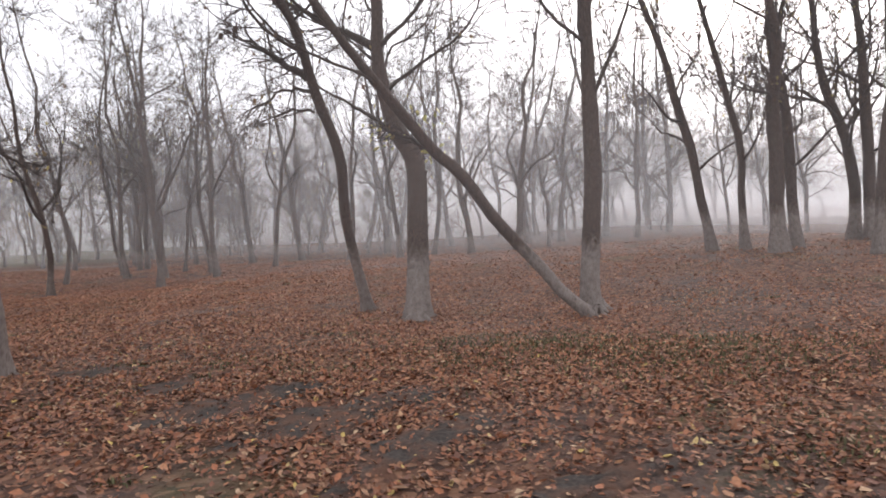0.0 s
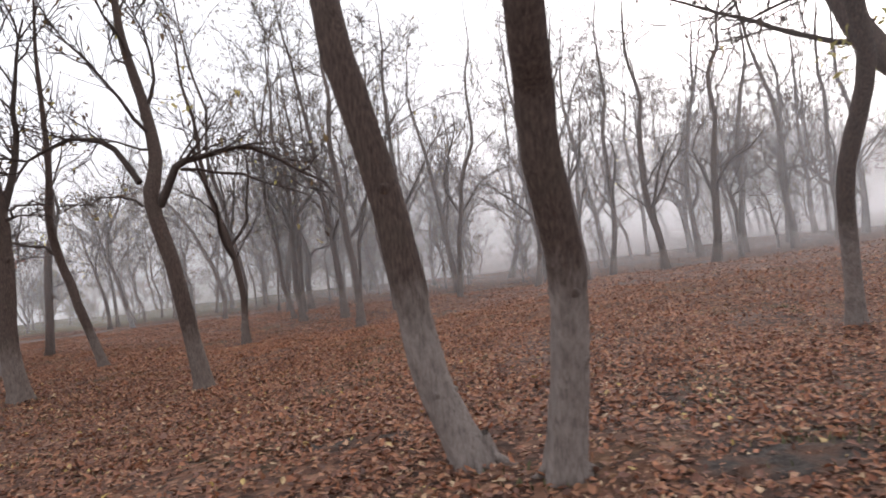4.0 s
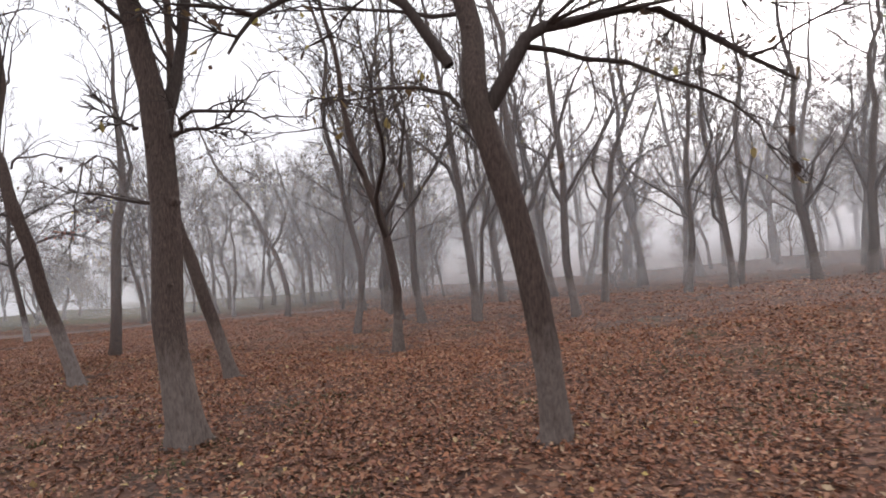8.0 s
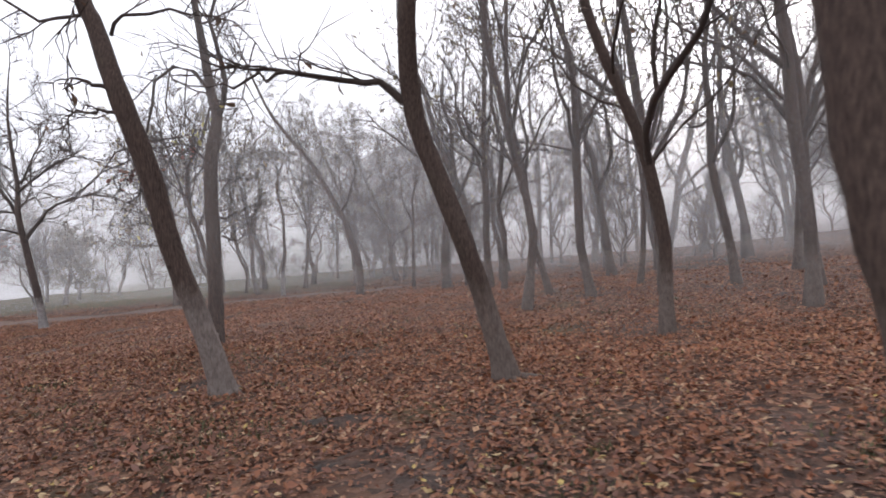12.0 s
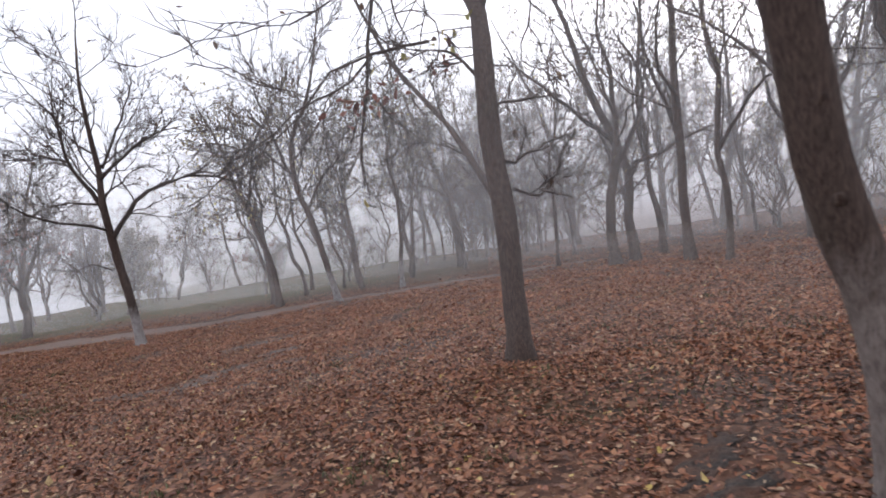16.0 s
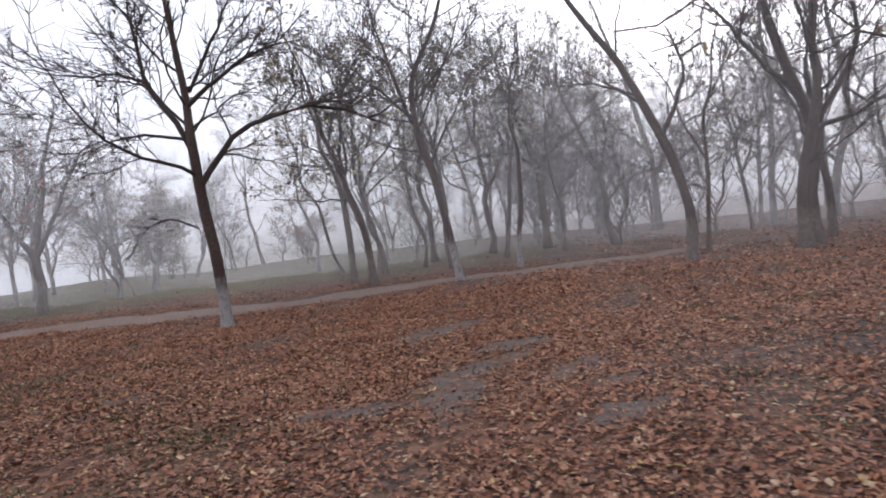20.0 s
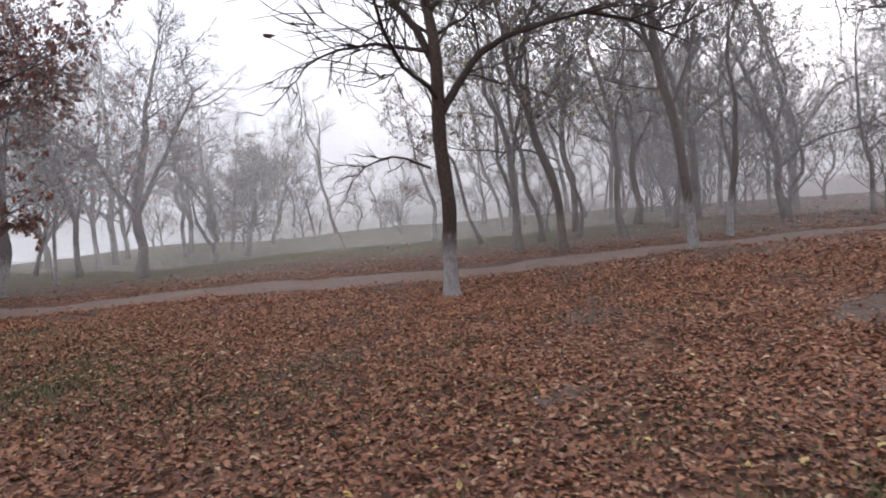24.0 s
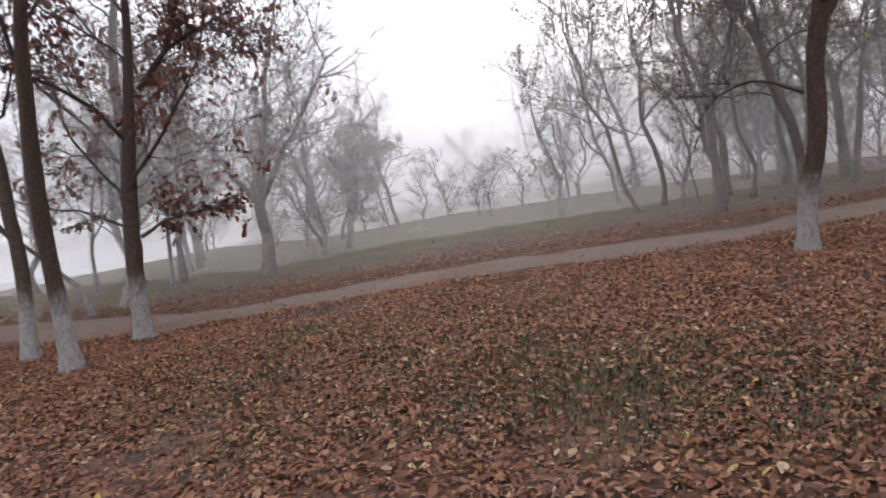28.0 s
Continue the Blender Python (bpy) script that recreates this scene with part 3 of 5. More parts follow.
tree(-1.36, 10.08, 0.079, -0, [(-0.18, -0.37, 0.93), (-0.27, -0.61, 1.57), (-0.26, -1.07, 2.42), (-0.49, -1.37, 3.18), (-0.65, -1.97, 3.99), (-0.78, -2.26, 4.28)], 102,
     "slender crooked dark tree with pale lime-washed foot", arms=((0.03, -1.43, [(-0.58, 3.26), (-0.86, 3.31), (-1.1, 3.19), (-1.61, 2.90)]), (0.024, -1.3, [(-0.55, 3.00), (-0.85, 3.02), (-1.28, 2.89), (-1.58, 2.81)]), (0.06, -1.55, [(-0.59, 3.43), (-0.86, 3.61), (-1.14, 3.79), (-1.58, 4.00)]),), bold=1.2, limbs=11, subs=8, twigs=8, near=True, first=3.6)
tree(2.14, 9.22, 0.133, -0, [(-0.09, 0.03, 0.25), (-0.04, 0.17, 1.18), (0.03, 0.42, 2.20), (0.01, 0.59, 3.51), (-0.07, 0.49, 4.86)], 103,
     "straight knotty tree with greyish lime wash low down", bold=1.25, spread=1.2, limbs=11, subs=8, twigs=8, near=True, first=2.9, leaves=150)
tree(-5.14, 6.60, 0.097, 6, [(-0.18, 0.03, 0.36), (-0.27, 0.03, 0.71), (-0.32, 0.03, 1.06), (-0.41, 0.05, 1.60), (-0.53, 0.07, 2.12), (-0.62, 0.10, 2.51)], 104,
     "leaning dark tree, grey lime wash flaking from its foot", limbs=11, subs=8, twigs=8, near=True, first=3.2, height=8)
tree(-4.69, 6.22, 0.087, 6, [(0.03, -0.09, 0.36), (0.05, -0.18, 0.77), (0.04, -0.24, 1.08), (-0.04, -0.35, 1.52), (-0.05, -0.41, 1.80), (-0.08, -0.53, 2.04)], 105,
     "upright dark tree with flaking grey lime wash at its foot", arms=((0.015, -0.53, [(-0.04, 2.56), (0.09, 2.51), (0.23, 2.42), (0.42, 2.24)]),), limbs=11, subs=8, twigs=8, near=True, first=3.0, height=8)
tree(-9.23, 11.43, 0.105, 6, [(-0.09, -0.10, 0.78), (-0.25, -0.10, 1.74), (-0.50, -0.03, 2.64), (-0.50, 0.21, 3.31), (-0.72, 0.45, 4.18), (-1.08, 0.73, 5.25)], 106,
     "forked dark tree with spreading low limbs and withered leaves", arms=((0.065, -0.03, [(-0.4, 2.59), (-0.22, 2.91), (-0.03, 3.15), (0.21, 3.22), (0.66, 3.31), (1.09, 3.23), (1.52, 2.94), (1.95, 2.71)]), (0.026, 0.13, [(-0.1, 3.08), (0.28, 3.04), (0.73, 2.97), (1.18, 2.74), (1.62, 2.54), (1.79, 2.29), (1.96, 2.03)]), (0.05, 0.08, [(-0.69, 2.95), (-0.97, 3.39), (-1.35, 3.66), (-1.8, 3.62), (-2.21, 3.35), (-2.39, 3.08)]), (0.022, -0.03, [(-0.63, 2.60), (-0.94, 2.78), (-1.33, 2.74), (-1.73, 2.66)]),), sprays=((4.2, 20, 0.7, 14),), bold=1.2, bark=BARK_FADED, near=True, first=3.2, limbs=11, subs=9, twigs=8, leaves=520)
tree(-12.42, 11.92, 0.132, -1, [(-0.10, -0.03, 0.76), (-0.17, 0.03, 1.25), (-0.20, 0.11, 1.92), (-0.27, 0.19, 2.55), (-0.34, 0.22, 3.18), (-0.43, 0.23, 3.60)], 107,
     "stout upright tree with furrowed bark and faded lime wash", arms=((0.022, 0.2, [(-0.19, 2.81), (0.09, 2.86), (0.33, 2.89), (0.58, 3.01)]), (0.026, 0.2, [(-0.14, 2.80), (0.08, 2.97), (0.49, 3.01), (0.77, 2.87)]), (0.02, 0.21, [(-0.5, 2.90), (-0.66, 3.01), (-0.92, 3.28)]),), bark=BARK_FADED, near=True, limbs=11, subs=9, twigs=8, bold=1.3, first=3.6, stems=((2.75, 20, 6, 3.4, 0.55),))
tree(-16.36, 16.08, 0.100, 1, [(-0.15, -0.16, 0.75), (-0.35, -0.23, 1.42), (-0.48, -0.32, 2.18), (-0.68, -0.41, 2.92), (-0.91, -0.30, 3.58), (-1.02, -0.29, 3.87)], 108,
     "leaning tree with a smooth lime-washed foot", arms=((0.009, -0.33, [(-0.89, 3.40), (-1.0, 3.69), (-1.09, 3.70), (-1.13, 3.42), (-1.16, 3.15)]), (0.022, -0.4, [(-0.77, 2.95), (-0.96, 3.01), (-1.08, 3.06), (-1.22, 3.00)]), (0.02, -0.31, [(-0.8, 3.49), (-0.65, 3.64), (-0.28, 3.67), (0.03, 3.63), (0.45, 3.47), (0.72, 3.04)]), (0.016, -0.39, [(-0.74, 2.73), (-1.0, 2.73), (-1.29, 2.64)]),), bark=BARK_WORN, bold=1.2, near=True, first=3.7, subs=8, leaves=60)
tree(-13.60, 15.62, 0.089, 1, [(-0.18, -0.11, 0.71), (-0.35, -0.16, 1.28), (-0.54, -0.11, 1.84), (-0.70, -0.13, 2.33), (-0.73, -0.26, 2.87), (-0.69, -0.38, 3.32)], 109,
     "bent leaning tree with a long level limb and surface root", arms=((0.04, -0.17, [(-0.79, 2.48), (-0.99, 2.63), (-1.21, 2.69), (-1.79, 2.81), (-2.15, 2.87), (-2.49, 2.89)]), (0.02, -0.24, [(-1.78, 2.79), (-2.05, 2.73), (-2.36, 2.71), (-2.76, 2.76)]),), root_reach=0.75, bark=BARK_FADED, near=True, first=3.4, subs=7)
tree(-17.80, 19.31, 0.106, 2, [(-0.00, 0.08, 0.46), (0.00, 0.16, 1.33), (-0.04, 0.29, 2.17), (-0.01, 0.36, 2.95), (0.00, 0.64, 3.54), (-0.16, 0.87, 4.03)], 110,
     "knotty brown tree with drooping thin branches", arms=((0.034, 0.77, [(-0.14, 4.02), (-0.4, 4.35), (-0.75, 4.45), (-1.0, 4.25), (-1.05, 3.81), (-1.15, 3.35), (-1.24, 2.89), (-1.3, 2.48), (-1.4, 2.13), (-1.4, 1.89)]), (0.015, 0.75, [(-1.15, 3.25), (-1.47, 2.97), (-1.72, 2.86), (-2.02, 2.78), (-2.28, 2.58), (-2.61, 2.28), (-2.93, 2.09), (-3.23, 2.07)]), (0.012, 0.7, [(-0.95, 4.3), (-1.58, 3.75), (-2.15, 3.67), (-2.64, 3.61), (-3.0, 3.63), (-3.23, 3.72)]), (0.009, 0.72, [(-1.78, 2.86), (-2.03, 2.95), (-2.4, 3.12), (-2.77, 3.33), (-3.09, 3.57)]), (0.014, 0.76, [(-0.75, 4.43), (-0.86, 3.79), (-0.79, 3.48), (-0.88, 3.26), (-0.98, 3.03)]), (0.013, 0.75, [(-0.45, 4.37), (-0.54, 3.74), (-0.45, 3.43), (-0.45, 3.19), (-0.51, 2.85)]), (0.02, 0.36, [(-0.05, 2.72), (-0.24, 2.98), (-0.42, 3.11), (-0.67, 3.07), (-0.88, 3.02)]), (0.014, 0.7, [(0.0, 3.8), (0.4, 3.85), (0.55, 3.56), (0.48, 3.23), (0.4, 2.95), (0.22, 2.62), (0.12, 2.52)]), (0.011, 0.76, [(-1.28, 2.5), (-1.53, 2.33), (-1.79, 2.08), (-1.99, 1.82)]), (0.011, 0.75, [(-1.1, 3.5), (-0.94, 3.21), (-0.8, 2.91), (-0.75, 2.61)]), (0.011, 0.75, [(-1.22, 2.9), (-1.04, 2.61), (-0.97, 2.32), (-1.06, 2.05)]), (0.018, 0.5, [(-0.52, 3.24), (-1.03, 3.18), (-1.43, 3.07), (-1.85, 2.76), (-2.27, 2.46), (-2.8, 2.26)]), (0.02, 0.25, [(0.06, 1.93), (0.33, 1.96), (0.57, 2.08), (0.91, 2.17)]), (0.018, 0.21, [(0.12, 1.64), (0.36, 1.56), (0.56, 1.76), (0.68, 2.17)]), (0.016, 0.32, [(0.07, 2.49), (0.43, 2.52), (0.68, 2.75)])), sprays=((3.0, 186, 1.5, 46, RUSSET), (3.3, 178, 0.9, 12)), bold=1.1, bark=BARK, near=True, first=3.9, subs=9, stems=((3.5, 20, 25, 3.0, 0.6),), twigs=6, limbs=7, leaves=60)
tree(-26.33, 27.67, 0.097, 2, [(-0.01, -0.09, 0.68), (0.01, -0.28, 1.34), (-0.06, -0.43, 2.21), (-0.06, -0.70, 3.25), (-0.17, -0.48, 4.12)], 111,
     "wide-crowned bare tree with bright white lime-washed foot", arms=((0.062, -0.51, [(-0.04, 2.53), (0.31, 3.03), (0.72, 3.41), (1.67, 3.73), (2.57, 3.61), (3.27, 3.28)]), (0.03, -0.68, [(-0.17, 3.33), (-0.81, 3.43), (-1.57, 3.31), (-2.08, 2.94)]), (0.045, -0.54, [(-0.09, 3.88), (0.44, 4.33), (1.2, 4.7), (1.94, 4.85)]), (0.02, -0.36, [(-0.2, 1.83), (-0.73, 2.01), (-1.13, 1.9), (-1.36, 1.59)]), (0.03, -0.48, [(-0.71, 4.31), (-1.25, 4.54), (-2.01, 4.57), (-2.95, 4.75)]), (0.055, -0.66, [(-0.1, 3.2), (-0.46, 3.86), (-0.74, 4.32), (-0.83, 4.91), (-0.87, 5.49), (-0.94, 6.16)]), (0.035, -0.52, [(-0.12, 4.15), (0.25, 4.8), (0.56, 5.28), (0.77, 5.76), (0.92, 6.15)]), (0.025, -0.62, [(-0.1, 3.5), (0.32, 3.78), (0.77, 3.99), (1.26, 4.06)]), (0.022, -0.5, [(-0.1, 4.2), (0.47, 4.49), (0.88, 4.76), (1.29, 5.04)]), (0.02, -0.6, [(-0.71, 4.26), (-1.17, 4.39), (-1.55, 4.36)])), bold=1.12, near=True, first=2.7, limbs=12, subs=12, twigs=10, bark=BARK_FRESH, height=7.6, spread=1.5, lift=0.05, leaves=120)
tree(-22.06, 29.92, 0.078, 1, [(-0.15, -0.13, 0.88), (-0.38, -0.26, 2.18), (-0.65, -0.31, 3.08), (-0.69, -0.19, 4.27), (-0.16, -0.14, 5.37)], 112,
     "leaning bare tree with wide fan of branches and white foot", arms=((0.045, -0.27, [(-0.66, 3.2), (-1.0, 4.17), (-1.19, 4.79), (-1.42, 5.66), (-1.58, 6.63)]), (0.028, -0.26, [(-0.72, 3.4), (-1.6, 4.34), (-2.29, 4.81), (-3.03, 5.22)]), (0.034, -0.22, [(-0.7, 3.85), (-0.13, 4.43), (0.42, 5.08), (0.83, 5.55)]), (0.022, -0.27, [(-0.68, 3.45), (-1.38, 4.01), (-2.1, 4.12), (-2.71, 4.04)])), bold=1.15, near=True, first=2.4, limbs=15, subs=12, twigs=10, bark=BARK_FRESH, height=8, spread=1.5, lift=0.05, leaves=120)
tree(-20.59, 31.97, 0.062, 1, [(0.07, -0.00, 1.25), (0.11, -0.00, 2.62), (0.13, 0.00, 3.70)], 113,
     "thin young tree with white lime-washed foot", limbs=6, bark=BARK_FRESH, height=5.5, leaves=80, first=2.2)
tree(-17.37, 29.22, 0.091, 1, [(0.03, 0.01, 0.91), (-0.28, 0.04, 2.08), (-0.63, 0.03, 2.85), (-1.20, 0.02, 3.99), (-1.73, 0.01, 4.72)], 114,
     "curved forked tree leaning over the leaf litter", arms=((0.06, 0.03, [(-0.49, 2.53), (-0.15, 3.16), (0.03, 3.95), (-0.28, 4.78)]), (0.035, 0.03, [(-0.89, 3.28), (-1.32, 3.53), (-2.02, 3.69), (-2.54, 3.49)]),), bark=BARK_FADED, first=2.9, limbs=8, subs=8, twigs=6, near=True)
tree(-34.98, 29.08, 0.112, -1, [(-0.01, 0.06, 1.03), (0.04, 0.12, 1.99), (0.21, 0.17, 3.19), (0.30, 0.26, 4.15)], 115,
     "dark knotty tree with white lime-washed foot and withered leaves", arms=((0.03, 0.08, [(0.15, 1.43), (0.44, 1.57), (0.98, 1.71), (1.5, 1.67)]), (0.05, 0.19, [(0.37, 3.46), (0.8, 3.87), (1.23, 4.13), (1.91, 4.43)]),), near=True, first=2.0, limbs=12, subs=8, twigs=7, bark=BARK_FRESH, height=6.5, leaves=3600, leaf=RUSSET, leaf_size=0.11, spread=1.5, lift=0.03)
tree(-36.91, 32.59, 0.124, 3, [(0.32, -0.03, 0.95), (0.34, -0.10, 1.65), (0.48, -0.16, 2.79), (0.53, -0.21, 4.48), (0.83, -0.22, 6.14)], 116,
     "young tree still full of russet withered leaves, white foot", near=True, first=1.4, limbs=22, subs=8, twigs=5, bark=BARK_FRESH, height=6.6, leaves=6900, leaf=RUSSET, leaf_size=0.12, spread=1.6, lift=0.02)
tree(-35.03, 27.38, 0.090, -1, [(-0.04, -0.00, 1.09), (0.12, -0.26, 2.20), (0.45, -0.65, 3.34), (0.65, -0.82, 3.88)], 117,
     "dark slim tree with bright white lime-washed foot", near=True, first=2.7, bark=BARK_FRESH, height=7)
tree(-36.18, 28.43, 0.088, -1, [(-0.03, 0.17, 1.20), (-0.09, 0.20, 1.99)], 118,
     "dark slim leaning tree with white lime-washed foot", arms=((0.04, 0.18, [(-0.06, 1.59), (-0.43, 1.95), (-0.82, 2.22), (-1.25, 2.32)]), (0.05, 0.2, [(-0.09, 3.64), (0.11, 4.29), (0.28, 5.05)]),), near=True, first=2.7, bark=BARK_FRESH, height=6.5)
tree(-7.83, 21.29, 0.092, 5, [(-0.08, 0.01, 1.28), (-0.14, 0.10, 3.29), (-0.22, 0.38, 5.43), (-0.26, 0.67, 6.86)], 119,
     "bare brown tree with a faded lime-washed foot", height=9.3, limbs=10, subs=8, twigs=6, leaves=320, first=2.0, lift=0.07, spread=1.15, stems=((2.9, 173, 29, 4.2, 0.7), (2.9, 338, 39, 3.6, 0.6)), bark=BARK_FADED)
tree(-11.51, 17.96, 0.079, 5, [(-0.09, 0.02, 1.66), (-0.29, 0.09, 2.83), (-0.68, 0.23, 4.16), (-1.05, 0.38, 5.75), (-1.29, 0.49, 7.01)], 120,
     "bare brown tree with a faded lime-washed foot", height=9.0, limbs=10, subs=8, twigs=6, leaves=320, first=2.0, lift=0.07, spread=1.15, stems=((2.0, 220, 22, 4.2, 0.7), (2.5, 25, 36, 3.6, 0.6)), bark=BARK_FADED)
tree(7.62, 14.42, 0.165, 0, [(-0.05, 0.0, 2.0), (-0.12, 0.0, 4.0), (-0.22, 0.0, 6.0)], 186,
     "stout dark tree of a group on the upper slope", height=9.5, limbs=10, subs=8, twigs=7, leaves=500, first=3.4, lift=0.07, spread=1.15, stems=((3.2, 15, 14, 4.2, 0.6),))
tree(8.85, 12.80, 0.125, 0, [(-0.02, 0.0, 1.9), (0.05, 0.0, 3.8), (-0.14, 0.0, 5.6)], 187,
     "upright dark tree of a group on the upper slope", height=9.0, limbs=9, subs=8, twigs=7, leaves=400, first=3.2, lift=0.07, spread=1.15)
tree(7.11, 16.76, 0.120, -0, [(-0.56, -0.00, 2.06), (-1.13, -0.00, 4.13), (-1.88, 0.00, 6.30)], 121,
     "bare brown tree with a faded lime-washed foot", height=10.7, limbs=19, subs=9, twigs=9, leaves=3000, first=1.9, lift=0.07, spread=1.25, stems=((3.1, 177, 30, 3.0, 0.4),), leaf_size=0.07)
tree(7.55, 15.88, 0.092, -0, [(-0.17, -0.00, 1.96), (-0.55, -0.00, 3.77), (-1.06, -0.00, 5.70)], 122,
     "bare brown tree with a faded lime-washed foot", height=10.4, limbs=19, subs=9, twigs=9, leaves=3000, first=1.9, lift=0.07, spread=1.25, stems=((3.6, 254, 30, 3.0, 0.4),), leaf_size=0.07)
tree(8.79, 15.81, 0.127, -0, [(-0.18, -0.00, 2.00), (-0.46, -0.00, 4.08), (-0.88, -0.00, 6.13)], 123,
     "bare brown tree with a faded lime-washed foot", height=10.1, limbs=19, subs=9, twigs=9, leaves=3000, first=1.9, lift=0.07, spread=1.25, stems=((4.1, 331, 30, 3.0, 0.4),), leaf_size=0.07)
tree(11.05, 17.06, 0.138, -0, [(-0.17, -0.00, 1.94), (-0.43, 0.00, 3.15), (-1.14, 0.00, 4.64), (-1.40, 0.00, 6.41)], 124,
     "bare brown tree with a faded lime-washed foot", height=9.8, limbs=19, subs=9, twigs=9, leaves=3000, first=1.9, lift=0.07, spread=1.25, stems=((2.9, 48, 30, 3.0, 0.4),), leaf_size=0.07)
tree(11.23, 16.59, 0.146, -0, [(-0.17, -0.00, 1.89), (-0.43, -0.00, 4.79), (-0.68, 0.00, 6.22)], 125,
     "bare brown tree with a faded lime-washed foot", height=9.5, limbs=19, subs=9, twigs=9, leaves=3000, first=1.9, lift=0.07, spread=1.25, stems=((3.4, 125, 30, 3.0, 0.4),), leaf_size=0.07)
tree(6.41, 44.42, 0.146, -0, [(-0.16, 0.00, 5.83), (1.04, -0.00, 9.70), (1.64, 0.00, 13.15)], 126,
     "bare tree of the wood, slim dark trunk in mist", height=11.4, limbs=13, subs=8, twigs=6, leaves=320, first=1.8, lift=0.07, spread=1.15, stems=((3.0, 142, 22, 4.2, 0.7), (2.8, 307, 32, 3.6, 0.6)), bark=BARK_FADED)
tree(13.50, 38.10, 0.146, -0, [(-0.21, 0.00, 5.47), (-0.56, -0.00, 7.81)], 127,
     "bare tree of the wood, slim dark trunk in mist", height=13.1, limbs=13, subs=8, twigs=6, leaves=320, first=1.8, lift=0.07, spread=1.15, stems=((2.1, 189, 29, 4.2, 0.7), (3.6, 354, 29, 3.6, 0.6)), bark=BARK_FADED)
tree(0.38, 38.44, 0.138, -0, [(-0.79, 0.00, 4.02), (-1.42, -0.00, 7.07)], 128,
     "bare tree of the wood, slim dark trunk in mist", height=12.8, limbs=13, subs=8, twigs=6, leaves=320, first=1.8, lift=0.07, spread=1.15, stems=((2.5, 236, 22, 4.2, 0.7), (3.2, 41, 26, 3.6, 0.6)), bark=BARK_FADED)
tree(-3.26, 34.92, 0.146, -0, [(-0.54, 0.00, 3.74), (-0.79, 0.00, 6.52)], 129,
     "bare tree of the wood, slim dark trunk in mist", height=12.5, limbs=13, subs=8, twigs=6, leaves=320, first=1.8, lift=0.07, spread=1.15, stems=((2.9, 283, 29, 4.2, 0.7), (2.9, 88, 37, 3.6, 0.6)), bark=BARK_FADED)
tree(-8.10, 40.37, 0.146, -0, [(0.66, 0.00, 4.13), (0.20, 0.00, 6.98)], 130,
     "tree of the stand with a haze of pale leaves", height=10.0, limbs=10, subs=8, twigs=6, leaves=600, first=2.0, lift=0.07, spread=1.15, stems=((2.0, 330, 22, 4.2, 0.7), (2.5, 135, 34, 3.6, 0.6)), bark=BARK_FADED, leaf=PALE, leaf_size=0.085)
tree(-8.94, 19.39, 0.096, 1, [(-0.06, 0.01, 1.44), (-0.24, -0.04, 3.04), (-0.32, -0.04, 4.24)], 131,
     "bare brown tree with a faded lime-washed foot", height=9.7, limbs=10, subs=8, twigs=6, leaves=320, first=2.1, lift=0.07, spread=1.15, stems=((2.4, 17, 29, 4.2, 0.7), (3.4, 182, 31, 3.6, 0.6)), bark=BARK_FADED)
tree(-11.56, 22.55, 0.085, 1, [(-0.05, -0.00, 1.93), (-0.20, 0.00, 4.18), (-0.42, -0.00, 6.21)], 132,
     "bare brown tree with a faded lime-washed foot", height=9.4, limbs=10, subs=8, twigs=6, leaves=900, leaf=PALE, leaf_size=0.085, first=1.9, lift=0.07, spread=1.15, stems=((2.8, 64, 22, 4.2, 0.7), (3.0, 229, 28, 3.6, 0.6)), bark=BARK_FADED)
tree(-8.61, 22.86, 0.081, 1, [(-0.12, 0.00, 1.86), (-0.41, -0.00, 3.48), (-0.47, 0.00, 5.20)], 133,
     "bare brown tree with a faded lime-washed foot", height=9.1, limbs=10, subs=8, twigs=6, leaves=320, first=1.9, lift=0.07, spread=1.15, stems=((3.1, 111, 29, 4.2, 0.7), (2.6, 276, 39, 3.6, 0.6)), bark=BARK_FADED)
tree(-7.37, 32.10, 0.138, 1, [(-0.40, -0.00, 3.01), (-0.99, -0.00, 5.99), (-1.49, -0.00, 8.76)], 134,
     "bare brown tree with a faded lime-washed foot", height=10.8, limbs=10, subs=8, twigs=6, leaves=320, first=1.8, lift=0.07, spread=1.15, stems=((2.2, 158, 22, 4.2, 0.7), (3.5, 323, 36, 3.6, 0.6)), bark=BARK_FADED)
tree(-6.69, 24.32, 0.077, 1, [(-0.04, 0.00, 1.65), (0.29, 0.00, 3.18), (0.51, 0.00, 4.19)], 135,
     "bare brown tree with a faded lime-washed foot", height=10.5, limbs=10, subs=8, twigs=6, leaves=320, first=1.8, lift=0.07, spread=1.15, stems=((2.6, 205, 29, 4.2, 0.7), (3.1, 10, 33, 3.6, 0.6)), bark=BARK_FADED)
tree(-0.67, 30.93, 0.112, 1, [(0.26, -0.00, 2.45), (0.17, 0.00, 5.62)], 136,
     "bare tree of the wood, slim dark trunk in mist", height=12.4, limbs=13, subs=8, twigs=6, leaves=320, first=1.8, lift=0.07, spread=1.15, stems=((3.0, 252, 22, 4.2, 0.7), (2.8, 57, 30, 3.6, 0.6)), bark=BARK_FADED)
tree(-10.69, 39.47, 0.111, 1, [(0.05, -0.00, 3.74), (-0.09, 0.00, 9.00)], 137,
     "tree of the stand with a haze of pale leaves", height=9.9, limbs=10, subs=8, twigs=6, leaves=600, first=2.0, lift=0.07, spread=1.15, stems=((2.1, 299, 29, 4.2, 0.7), (3.6, 104, 27, 3.6, 0.6)), bark=BARK_FADED, leaf=PALE, leaf_size=0.085)
